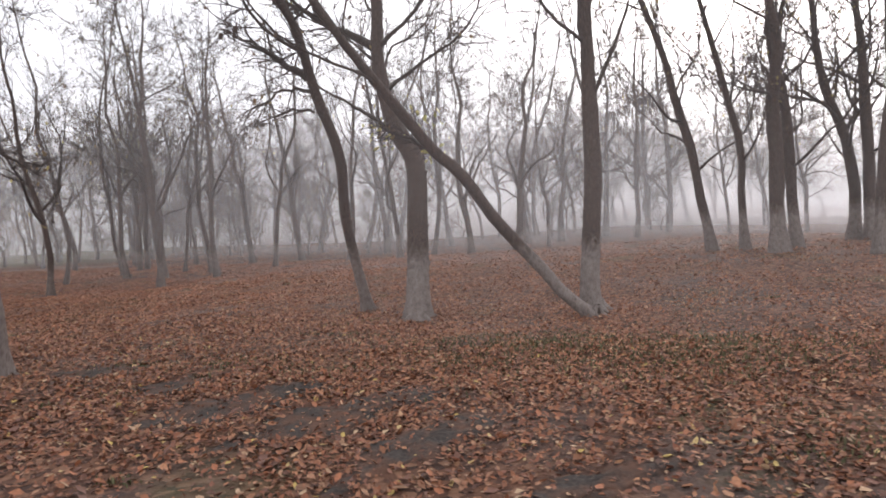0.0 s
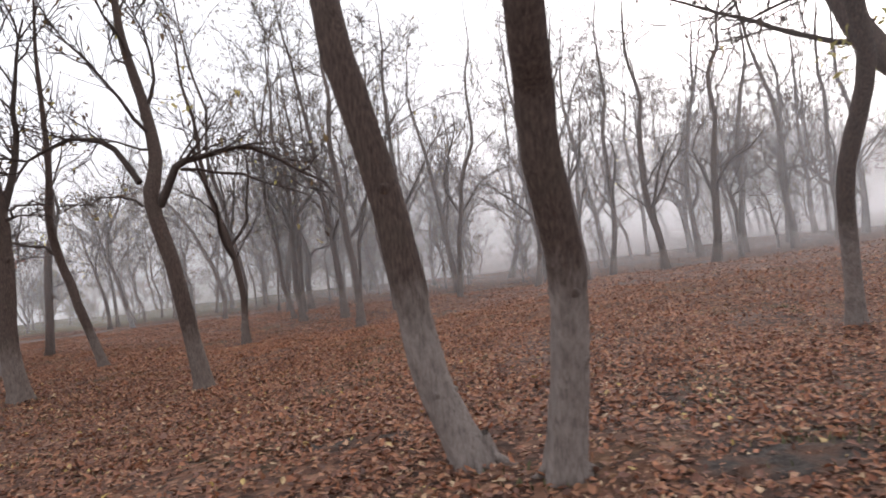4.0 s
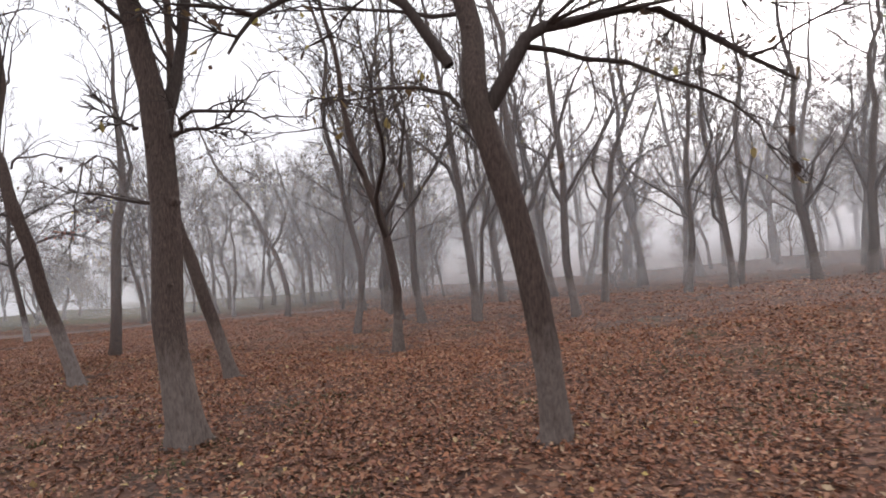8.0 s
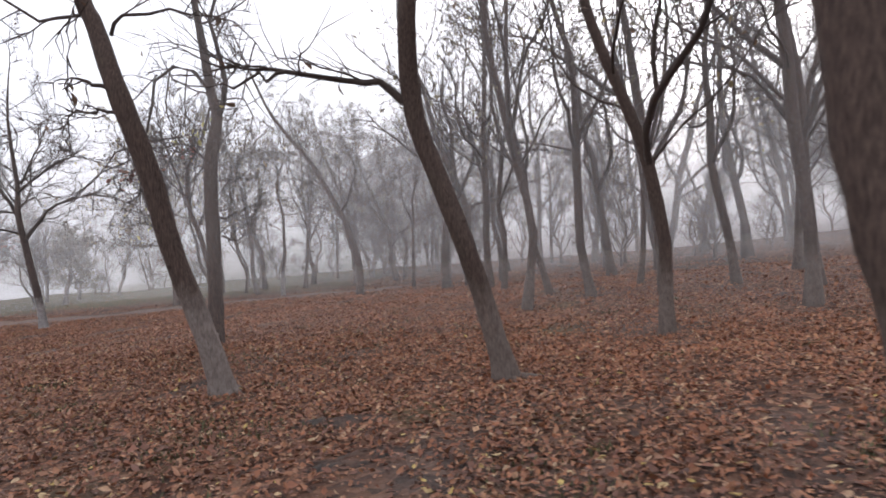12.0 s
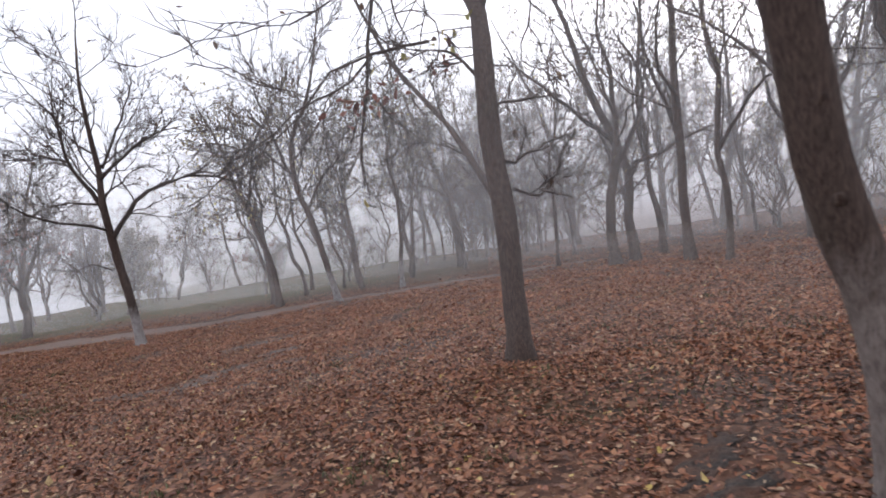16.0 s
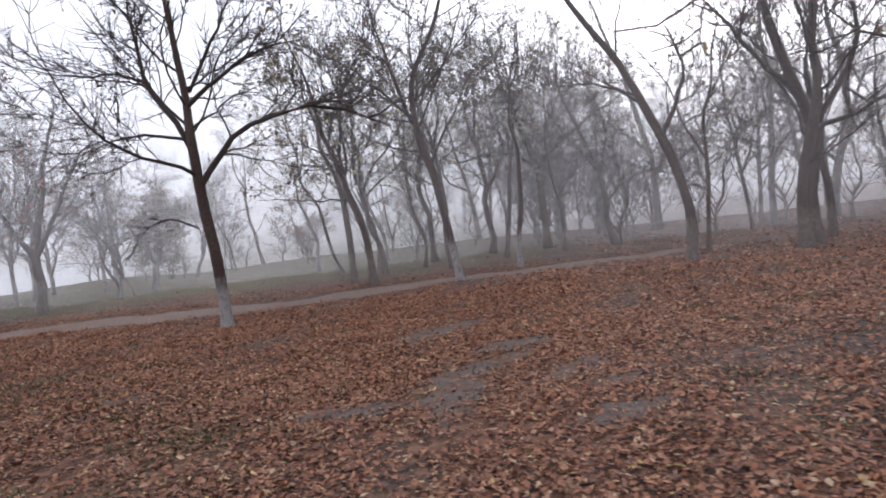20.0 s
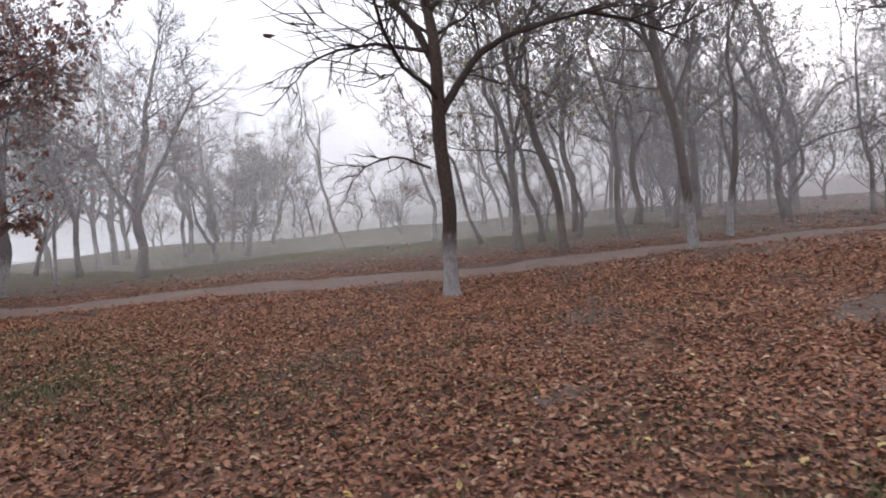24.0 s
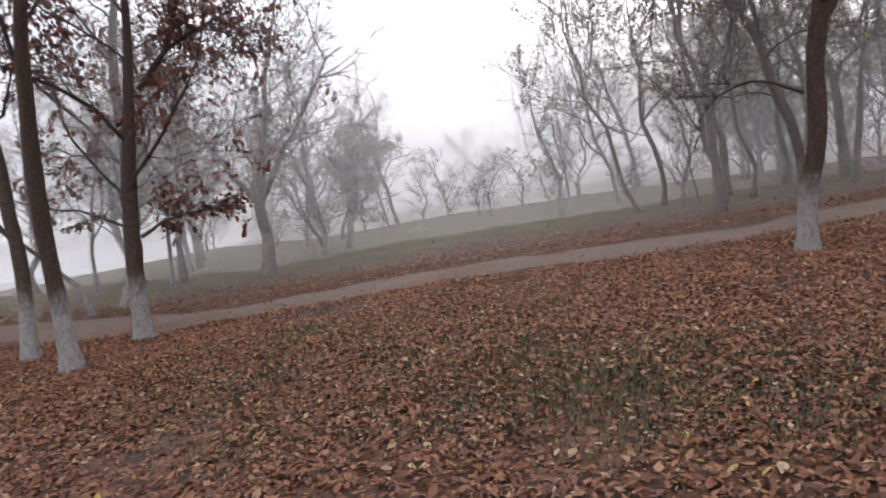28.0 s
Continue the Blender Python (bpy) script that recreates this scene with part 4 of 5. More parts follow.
tree(-13.81, 42.60, 0.123, 1, [(-0.44, 0.00, 4.16), (-1.89, 0.00, 8.58)], 138,
     "tree of the stand with a haze of pale leaves", height=9.6, limbs=10, subs=8, twigs=6, leaves=600, first=2.0, lift=0.07, spread=1.15, stems=((2.5, 346, 22, 4.2, 0.7), (3.2, 151, 38, 3.6, 0.6)), bark=BARK_FADED, leaf=PALE, leaf_size=0.085)
tree(-19.05, 38.08, 0.123, 1, [(-0.17, 0.00, 2.28), (-1.07, 0.00, 5.33)], 139,
     "tree of the stand with a haze of pale leaves", height=6.0, limbs=12, subs=8, twigs=6, leaves=1700, first=1.4, lift=0.055, spread=1.5, stems=((2.9, 33, 29, 4.2, 0.7), (2.9, 198, 35, 3.6, 0.6)), bark=BARK_FADED, leaf=PALE, leaf_size=0.085)
tree(-20.97, 37.64, 0.094, 1, [(-0.14, 0.00, 2.87)], 140,
     "tree of the stand with a haze of pale leaves", height=6.1, limbs=12, subs=8, twigs=6, leaves=1700, first=1.4, lift=0.055, spread=1.5, stems=((2.0, 80, 22, 4.2, 0.7), (2.5, 245, 32, 3.6, 0.6)), bark=BARK_FADED, leaf=PALE, leaf_size=0.085)
tree(-22.20, 34.11, 0.081, 1, [(-0.24, 0.00, 2.20)], 141,
     "tree of the stand with a haze of pale leaves", height=6.2, limbs=9, subs=8, twigs=4, leaves=1700, first=1.4, lift=0.055, spread=1.5, stems=((2.4, 127, 29, 4.2, 0.7), (3.4, 292, 29, 3.6, 0.6)), bark=BARK_FADED, leaf=PALE, leaf_size=0.085)
tree(-12.99, 21.14, 0.071, 2, [(0.14, -0.00, 1.41), (-0.01, 0.00, 2.63), (-0.15, -0.00, 3.55)], 142,
     "bare brown tree with a faded lime-washed foot", height=10.4, limbs=10, subs=8, twigs=6, leaves=900, leaf=PALE, leaf_size=0.085, first=1.9, lift=0.07, spread=1.15, stems=((2.8, 174, 22, 4.2, 0.7), (3.0, 339, 26, 3.6, 0.6)), bark=BARK_FADED)
tree(-13.99, 30.82, 0.123, 2, [(0.05, -0.00, 2.09), (-0.62, 0.00, 4.27), (-1.31, -0.00, 6.92)], 143,
     "bare brown tree with a faded lime-washed foot", height=10.1, limbs=10, subs=8, twigs=6, leaves=900, leaf=PALE, leaf_size=0.085, first=1.8, lift=0.07, spread=1.15, stems=((3.1, 221, 29, 4.2, 0.7), (2.6, 26, 37, 3.6, 0.6)), bark=BARK_FADED)
tree(-13.11, 26.61, 0.064, 2, [(0.03, -0.00, 2.21), (0.06, 0.00, 4.44)], 144,
     "bare brown tree with a faded lime-washed foot", height=9.8, limbs=10, subs=8, twigs=6, leaves=900, leaf=PALE, leaf_size=0.085, first=1.8, lift=0.07, spread=1.15, stems=((2.2, 268, 22, 4.2, 0.7), (3.5, 73, 34, 3.6, 0.6)), bark=BARK_FADED)
tree(-10.21, 24.23, 0.060, 2, [(0.28, -0.00, 2.03), (0.66, -0.00, 3.52)], 145,
     "bare brown tree with a faded lime-washed foot", height=9.5, limbs=10, subs=8, twigs=6, leaves=900, leaf=PALE, leaf_size=0.085, first=1.9, lift=0.07, spread=1.15, stems=((2.6, 315, 29, 4.2, 0.7), (3.1, 120, 31, 3.6, 0.6)), bark=BARK_FADED)
tree(-12.86, 32.19, 0.088, 2, [(-0.14, -0.00, 2.91), (-0.05, 0.00, 6.36)], 146,
     "bare brown tree with a faded lime-washed foot", height=9.2, limbs=10, subs=8, twigs=6, leaves=900, leaf=PALE, leaf_size=0.085, first=1.8, lift=0.07, spread=1.15, stems=((3.0, 2, 22, 4.2, 0.7), (2.8, 167, 28, 3.6, 0.6)), bark=BARK_FADED)
tree(-14.70, 29.94, 0.123, -6, [(0.07, -0.00, 1.85), (0.36, -0.00, 3.82)], 147,
     "bare brown tree with a faded lime-washed foot", height=6.8, limbs=12, subs=8, twigs=6, leaves=220, first=1.4, lift=0.055, spread=1.5, stems=((2.1, 49, 29, 4.2, 0.7), (3.6, 214, 39, 3.6, 0.6)), bark=BARK_FADED)
tree(-13.42, 28.03, 0.097, -6, [(-0.07, 0.00, 2.00), (0.02, 0.00, 4.53)], 148,
     "bare brown tree with a faded lime-washed foot", height=10.6, limbs=10, subs=8, twigs=6, leaves=900, leaf=PALE, leaf_size=0.085, first=1.8, lift=0.07, spread=1.15, stems=((2.5, 96, 22, 4.2, 0.7), (3.2, 261, 36, 3.6, 0.6)), bark=BARK_FADED)
tree(-12.21, 23.62, 0.068, -6, [(-0.28, 0.00, 1.34), (-0.57, 0.00, 2.99), (-0.74, -0.00, 3.98)], 149,
     "bare brown tree with a faded lime-washed foot", height=10.3, limbs=10, subs=8, twigs=6, leaves=900, leaf=PALE, leaf_size=0.085, first=1.9, lift=0.07, spread=1.15, stems=((2.9, 143, 29, 4.2, 0.7), (2.9, 308, 33, 3.6, 0.6)), bark=BARK_FADED)
tree(-17.04, 36.64, 0.102, -6, [(-0.51, 0.00, 2.43), (-1.11, -0.00, 4.12)], 150,
     "tree of the stand with a haze of pale leaves", height=5.9, limbs=12, subs=8, twigs=6, leaves=1700, first=1.4, lift=0.055, spread=1.5, stems=((2.0, 190, 22, 4.2, 0.7), (2.5, 355, 30, 3.6, 0.6)), bark=BARK_FADED, leaf=PALE, leaf_size=0.085)
tree(-24.15, 31.37, 0.087, -6, [(-0.19, 0.00, 1.36), (-0.58, -0.00, 2.75)], 151,
     "bare brown tree with a faded lime-washed foot", height=6.0, limbs=9, subs=8, twigs=4, leaves=1700, first=1.4, lift=0.055, spread=1.5, stems=((2.4, 237, 29, 4.2, 0.7), (3.4, 42, 27, 3.6, 0.6)), bark=BARK_FADED)
tree(-9.42, 30.45, 0.128, 5, [(-0.26, -0.00, 2.34), (-0.76, 0.00, 5.38)], 152,
     "bare brown tree with a faded lime-washed foot", height=9.4, limbs=10, subs=8, twigs=6, leaves=320, first=1.8, lift=0.07, spread=1.15, stems=((2.8, 284, 22, 4.2, 0.7), (3.0, 89, 38, 3.6, 0.6)), bark=BARK_FADED)
tree(-3.00, 40.32, 0.146, 5, [(0.46, -0.00, 3.17), (1.24, 0.00, 6.73), (2.45, 0.00, 9.98)], 153,
     "bare tree of the wood, slim dark trunk in mist", height=11.3, limbs=13, subs=8, twigs=6, leaves=320, first=1.8, lift=0.07, spread=1.15, stems=((3.1, 331, 29, 4.2, 0.7), (2.6, 136, 35, 3.6, 0.6)), bark=BARK_FADED)
tree(4.82, 36.87, 0.146, 5, [(-0.46, 0.00, 3.64), (0.15, 0.00, 7.56)], 154,
     "bare tree of the wood, slim dark trunk in mist", height=13.0, limbs=13, subs=8, twigs=6, leaves=320, first=1.8, lift=0.07, spread=1.15, stems=((2.2, 18, 22, 4.2, 0.7), (3.5, 183, 32, 3.6, 0.6)), bark=BARK_FADED)
tree(6.47, 35.56, 0.146, 5, [(0.13, -0.00, 4.56), (0.42, -0.00, 7.55)], 155,
     "bare tree of the wood, slim dark trunk in mist", height=12.7, limbs=13, subs=8, twigs=6, leaves=320, first=1.8, lift=0.07, spread=1.15, stems=((2.6, 65, 29, 4.2, 0.7), (3.1, 230, 29, 3.6, 0.6)), bark=BARK_FADED)
tree(-10.16, 22.41, 0.101, 6, [(-0.35, -0.00, 3.37), (-0.81, 0.00, 6.86)], 156,
     "bare brown tree with a faded lime-washed foot", height=10.2, limbs=10, subs=8, twigs=6, leaves=900, leaf=PALE, leaf_size=0.085, first=1.9, lift=0.07, spread=1.15, stems=((3.0, 112, 22, 4.2, 0.7), (2.8, 277, 26, 3.6, 0.6)), bark=BARK_FADED)
tree(-2.06, 27.53, 0.105, 6, [(-0.38, 0.00, 3.32), (-0.73, 0.00, 5.44)], 157,
     "bare brown tree with a faded lime-washed foot", height=9.9, limbs=10, subs=8, twigs=6, leaves=320, first=1.8, lift=0.07, spread=1.15, stems=((2.1, 159, 29, 4.2, 0.7), (3.6, 324, 37, 3.6, 0.6)))
tree(3.26, 29.56, 0.146, 6, [(0.32, 0.00, 4.36), (0.47, 0.00, 7.67)], 158,
     "bare tree of the wood, slim dark trunk in mist", height=11.8, limbs=13, subs=8, twigs=6, leaves=320, first=1.8, lift=0.07, spread=1.15, stems=((2.5, 206, 22, 4.2, 0.7), (3.2, 11, 34, 3.6, 0.6)), bark=BARK_FADED)
tree(9.62, 37.81, 0.144, 6, [(0.04, 0.00, 6.07)], 159,
     "bare tree of the wood, slim dark trunk in mist", height=11.5, limbs=13, subs=8, twigs=6, leaves=320, first=1.8, lift=0.07, spread=1.15, stems=((2.9, 253, 29, 4.2, 0.7), (2.9, 58, 31, 3.6, 0.6)), bark=BARK_FADED)
tree(-24.90, 33.08, 0.087, 1, [(-0.16, 0.00, 1.50), (-0.44, -0.00, 3.15)], 160,
     "tree of the stand with a haze of pale leaves", height=5.7, limbs=9, subs=8, twigs=4, leaves=1700, first=1.4, lift=0.055, spread=1.5, stems=((2.0, 300, 22, 4.2, 0.7), (2.5, 105, 28, 3.6, 0.6)), bark=BARK_FADED, leaf=PALE, leaf_size=0.085)
tree(-24.22, 34.36, 0.067, 1, [(-0.40, -0.00, 1.73), (-0.60, -0.00, 3.02)], 161,
     "tree of the stand with a haze of pale leaves", height=5.8, limbs=9, subs=8, twigs=4, leaves=1700, first=1.4, lift=0.055, spread=1.5, stems=((2.4, 347, 29, 4.2, 0.7), (3.4, 152, 39, 3.6, 0.6)), bark=BARK_FADED, leaf=PALE, leaf_size=0.085)
tree(-20.69, 35.22, 0.071, 1, [(0.26, 0.00, 2.07)], 162,
     "tree of the stand with a haze of pale leaves", height=5.9, limbs=12, subs=8, twigs=6, leaves=1700, first=1.4, lift=0.055, spread=1.5, stems=((2.8, 34, 22, 4.2, 0.7), (3.0, 199, 36, 3.6, 0.6)), bark=BARK_FADED, leaf=PALE, leaf_size=0.085)
tree(-22.89, 36.99, 0.092, 1, [(-0.22, -0.00, 2.09)], 163,
     "tree of the stand with a haze of pale leaves", height=6.0, limbs=9, subs=8, twigs=4, leaves=1700, first=1.4, lift=0.055, spread=1.5, stems=((3.1, 81, 29, 4.2, 0.7), (2.6, 246, 33, 3.6, 0.6)), bark=BARK_FADED, leaf=PALE, leaf_size=0.085)
tree(-15.98, 31.97, 0.051, 1, [(0.01, 0.00, 1.63)], 164,
     "bare brown tree with a faded lime-washed foot", height=6.5, limbs=12, subs=8, twigs=6, leaves=220, first=1.4, lift=0.055, spread=1.5, stems=((2.2, 128, 22, 4.2, 0.7), (3.5, 293, 30, 3.6, 0.6)), bark=BARK_FADED)
tree(-34.75, 34.94, 0.129, 3, [(0.10, -0.00, 2.12), (0.40, 0.00, 3.93)], 165,
     "tall bare spreading tree on the grass by the water", bold=1.2, limbs=13, subs=9, twigs=10, height=4.9, first=1.6, spread=1.35, lift=0.11, leaves=60, stems=((1.5, 15, 28, 4.2, 0.7), (1.7, 185, 30, 4.0, 0.7)))
tree(-33.99, 37.99, 0.068, 3, [(0.09, 0.00, 1.22), (-0.12, 0.00, 2.91)], 166,
     "slim many-stemmed bare tree on the grass", limbs=7, subs=8, twigs=9, height=3.3, first=1.3, leaves=60, stems=((0.4, 20, 12, 3.2, 0.9), (0.3, 200, 14, 3.0, 0.9), (0.5, 100, 16, 2.8, 0.8), (0.4, 280, 18, 3.0, 0.8)))
tree(-33.39, 39.26, 0.108, 3, [(0.23, 0.00, 1.09)], 167,
     "small bushy tree with a haze of pale leaves", limbs=18, subs=9, twigs=9, height=3.0, first=0.7, spread=1.5, lift=0.06, leaves=6500, leaf=PALE, leaf_size=0.095)
tree(-32.43, 49.40, 0.080, 3, [(-0.32, -0.00, 1.42)], 168,
     "bare tree of the wood, slim dark trunk in mist", height=6.5, limbs=9, subs=8, twigs=4, leaves=650, first=1.4, lift=0.055, spread=1.5, stems=((2.5, 316, 22, 4.2, 0.7), (3.2, 121, 32, 3.6, 0.6)), bark=BARK_FADED)
tree(-36.80, 34.60, 0.047, 3, [(0.05, 0.00, 1.16)], 169,
     "slim young tree on the grass with white lime-washed foot", height=3.6, limbs=12, subs=8, twigs=8, leaves=400, first=1.3, lift=0.07, spread=1.15, stems=((1.3, 30, 28, 3.0, 0.7), (1.6, 200, 30, 2.8, 0.7)), bark=BARK_FRESH)
tree(-38.57, 34.72, 0.042, -1, [(0.10, 0.00, 1.58)], 170,
     "slim young tree on the grass with white lime-washed foot", height=4.2, limbs=12, subs=8, twigs=8, leaves=400, first=1.2, lift=0.07, spread=1.15, stems=((1.3, 30, 28, 3.0, 0.7), (1.6, 200, 30, 2.8, 0.7)), bark=BARK_FRESH)
tree(-36.97, 31.46, 0.044, -1, [(-0.22, -0.00, 0.59), (-0.57, -0.00, 0.99), (-0.88, -0.00, 1.22)], 171,
     "thin sapling leaning far over, white lime-washed foot", bark=BARK_FRESH, height=2.0, first=1.1, limbs=5, subs=5, twigs=5, leaves=20)
tree(-37.17, 36.19, 0.077, 2, [(-0.20, -0.00, 2.52), (-0.70, -0.00, 3.80)], 172,
     "small bare tree on the grass near the water", height=3.4, limbs=12, subs=8, twigs=8, leaves=400, first=1.3, lift=0.07, spread=1.15, stems=((1.3, 30, 28, 3.0, 0.7), (1.6, 200, 30, 2.8, 0.7)))
tree(-37.76, 38.17, 0.072, 2, [(-0.07, -0.00, 2.39), (0.27, 0.00, 4.11)], 173,
     "small bare tree on the grass near the water", height=3.9, limbs=12, subs=8, twigs=8, leaves=400, first=1.2, lift=0.07, spread=1.15, stems=((1.3, 30, 28, 3.0, 0.7), (1.6, 200, 30, 2.8, 0.7)))
tree(-38.12, 39.70, 0.106, 2, [(0.11, 0.00, 2.59), (0.06, -0.00, 4.46)], 174,
     "small bare tree on the grass near the water", height=3.5, limbs=12, subs=8, twigs=8, leaves=400, first=1.2, lift=0.07, spread=1.15, stems=((1.3, 30, 28, 3.0, 0.7), (1.6, 200, 30, 2.8, 0.7)))
tree(-36.50, 41.62, 0.069, 2, [(-0.13, 0.00, 1.14), (-0.21, 0.00, 2.59)], 175,
     "small bare tree on the grass near the water", height=4.1, limbs=12, subs=8, twigs=8, leaves=400, first=1.3, lift=0.07, spread=1.15, stems=((1.3, 30, 28, 3.0, 0.7), (1.6, 200, 30, 2.8, 0.7)))
tree(-25.65, 35.86, 0.051, -1, [(-0.34, 0.00, 0.91), (-0.77, 0.00, 2.18)], 176,
     "tree of the stand with a haze of pale leaves", height=6.1, limbs=9, subs=8, twigs=4, leaves=1700, first=1.5, lift=0.055, spread=1.5, stems=((3.0, 332, 22, 4.2, 0.7), (2.8, 137, 36, 3.6, 0.6)), leaf=PALE, leaf_size=0.085)
tree(-24.70, 36.80, 0.064, -1, [(-0.16, -0.00, 1.21), (-0.40, -0.00, 2.67)], 177,
     "tree of the stand with a haze of pale leaves", height=6.2, limbs=9, subs=8, twigs=4, leaves=1700, first=1.4, lift=0.055, spread=1.5, stems=((2.1, 19, 29, 4.2, 0.7), (3.6, 184, 33, 3.6, 0.6)), bark=BARK_FADED, leaf=PALE, leaf_size=0.085)
tree(-23.13, 35.23, 0.050, -1, [(-0.12, -0.00, 1.13)], 178,
     "tree of the stand with a haze of pale leaves", height=6.3, limbs=9, subs=8, twigs=4, leaves=1700, first=1.4, lift=0.055, spread=1.5, stems=((2.5, 66, 22, 4.2, 0.7), (3.2, 231, 30, 3.6, 0.6)), bark=BARK_FADED, leaf=PALE, leaf_size=0.085)
tree(-27.07, 38.49, 0.067, -1, [(-0.09, 0.00, 1.15), (-0.33, -0.00, 1.97)], 179,
     "small sapling with a few russet leaves", limbs=7, subs=5, twigs=4, height=2.3, first=0.7, leaves=1700, leaf=RUSSET, leaf_size=0.07)
tree(1.14, 28.85, 0.135, 3, [(-0.43, -0.00, 2.89), (-0.54, 0.00, 6.00), (-0.76, 0.00, 8.47)], 180,
     "bare tree of the wood, slim dark trunk in mist", height=11.2, limbs=13, subs=8, twigs=6, leaves=320, first=1.8, lift=0.07, spread=1.15, stems=((2.0, 160, 22, 4.2, 0.7), (2.5, 325, 38, 3.6, 0.6)), bark=BARK_FADED)
tree(8.11, 33.64, 0.146, 3, [(-0.32, 0.00, 3.40), (-0.33, -0.00, 5.85), (-1.21, -0.00, 9.31)], 181,
     "bare tree of the wood, slim dark trunk in mist", height=12.9, limbs=13, subs=8, twigs=6, leaves=320, first=1.8, lift=0.07, spread=1.15, stems=((2.4, 207, 29, 4.2, 0.7), (3.4, 12, 35, 3.6, 0.6)), bark=BARK_FADED)
tree(10.59, 34.97, 0.130, 3, [(-0.08, 0.00, 3.73), (-0.07, -0.00, 7.06)], 182,
     "bare tree of the wood, slim dark trunk in mist", height=12.6, limbs=13, subs=8, twigs=6, leaves=320, first=1.8, lift=0.07, spread=1.15, stems=((2.8, 254, 22, 4.2, 0.7), (3.0, 59, 32, 3.6, 0.6)), bark=BARK_FADED)
tree(-4.06, 25.73, 0.092, 3, [(0.15, 0.00, 2.56), (0.31, 0.00, 5.64)], 183,
     "bare brown tree with a faded lime-washed foot", height=10.1, limbs=10, subs=8, twigs=6, leaves=320, first=1.8, lift=0.07, spread=1.15, stems=((3.1, 301, 29, 4.2, 0.7), (2.6, 106, 29, 3.6, 0.6)))
tree(-5.01, 39.39, 0.146, 3, [(0.76, 0.00, 3.63), (1.99, 0.00, 7.52), (3.67, 0.00, 11.66)], 184,
     "bare tree of the wood, slim dark trunk in mist", height=12.0, limbs=13, subs=8, twigs=6, leaves=320, first=1.8, lift=0.07, spread=1.15, stems=((2.2, 348, 22, 4.2, 0.7), (3.5, 153, 26, 3.6, 0.6)), bark=BARK_FADED)
tree(-39.6, 38.4, 0.100, 0, [(-0.10, 0, 0.82), (-0.20, 0, 1.62), (-0.25, 0, 2.62)], 400,
     "hazy grey tree on the bank by the water", height=3.0, limbs=12, subs=8, twigs=7, first=1.0, leaves=500, leaf=PALE, leaf_size=0.075, spread=1.3, lift=0.08, stems=((0.9, 0, 24, 3.2, 0.75), (1.3, 170, 30, 2.8, 0.65)))
tree(-38.7, 41.6, 0.080, 0, [(-0.03, 0, 0.83), (-0.08, 0, 1.63), (-0.10, 0, 2.63)], 401,
     "hazy grey tree on the bank by the water", height=3.2, limbs=12, subs=8, twigs=7, first=1.0, leaves=500, leaf=PALE, leaf_size=0.075, spread=1.3, lift=0.08, stems=((0.9, 50, 24, 3.2, 0.75), (1.3, 220, 30, 2.8, 0.65)))
tree(-37.0, 43.2, 0.090, 0, [(0.04, 0, 0.85), (0.04, 0, 1.65), (0.05, 0, 2.65)], 402,
     "hazy grey tree on the bank by the water", height=3.4, limbs=12, subs=8, twigs=7, first=1.1, leaves=500, leaf=PALE, leaf_size=0.075, spread=1.3, lift=0.08, stems=((0.9, 100, 24, 3.2, 0.75), (1.3, 270, 30, 2.8, 0.65)))
tree(-41.2, 36.6, 0.080, 0, [(0.11, 0, 0.8), (0.16, 0, 1.6), (0.20, 0, 2.6)], 403,
     "hazy grey tree on the bank by the water", height=3.6, limbs=12, subs=8, twigs=7, first=1.0, leaves=500, leaf=PALE, leaf_size=0.075, spread=1.3, lift=0.08, stems=((0.9, 150, 24, 3.2, 0.75), (1.3, 320, 30, 2.8, 0.65)))
tree(-35.6, 43.8, 0.070, 0, [(0.18, 0, 0.86), (0.28, 0, 1.66), (0.35, 0, 2.66)], 404,
     "hazy grey tree on the bank by the water", height=3.0, limbs=12, subs=8, twigs=7, first=1.1, leaves=500, leaf=PALE, leaf_size=0.075, spread=1.3, lift=0.08, stems=((0.9, 200, 24, 3.2, 0.75), (1.3, 370, 30, 2.8, 0.65)))
tree(-39.0, 36.9, 0.060, 0, [(0.25, 0, 0.83), (0.40, 0, 1.63), (0.50, 0, 2.63)], 405,
     "hazy grey tree on the bank by the water", height=3.2, limbs=12, subs=8, twigs=7, first=1.0, leaves=500, leaf=PALE, leaf_size=0.075, spread=1.3, lift=0.08, stems=((0.9, 250, 24, 3.2, 0.75), (1.3, 420, 30, 2.8, 0.65)))
tree(-34.6, 46.0, 0.080, 0, [(0.32, 0, 0.86), (0.52, 0, 1.66), (0.65, 0, 2.66)], 406,
     "hazy grey tree on the bank by the water", height=3.4, limbs=12, subs=8, twigs=7, first=1.1, leaves=500, leaf=PALE, leaf_size=0.075, spread=1.3, lift=0.08, stems=((0.9, 300, 24, 3.2, 0.75), (1.3, 470, 30, 2.8, 0.65)))
KNOWN = [(o.location.x, o.location.y) for o in scene.objects if o.type == "EMPTY"]


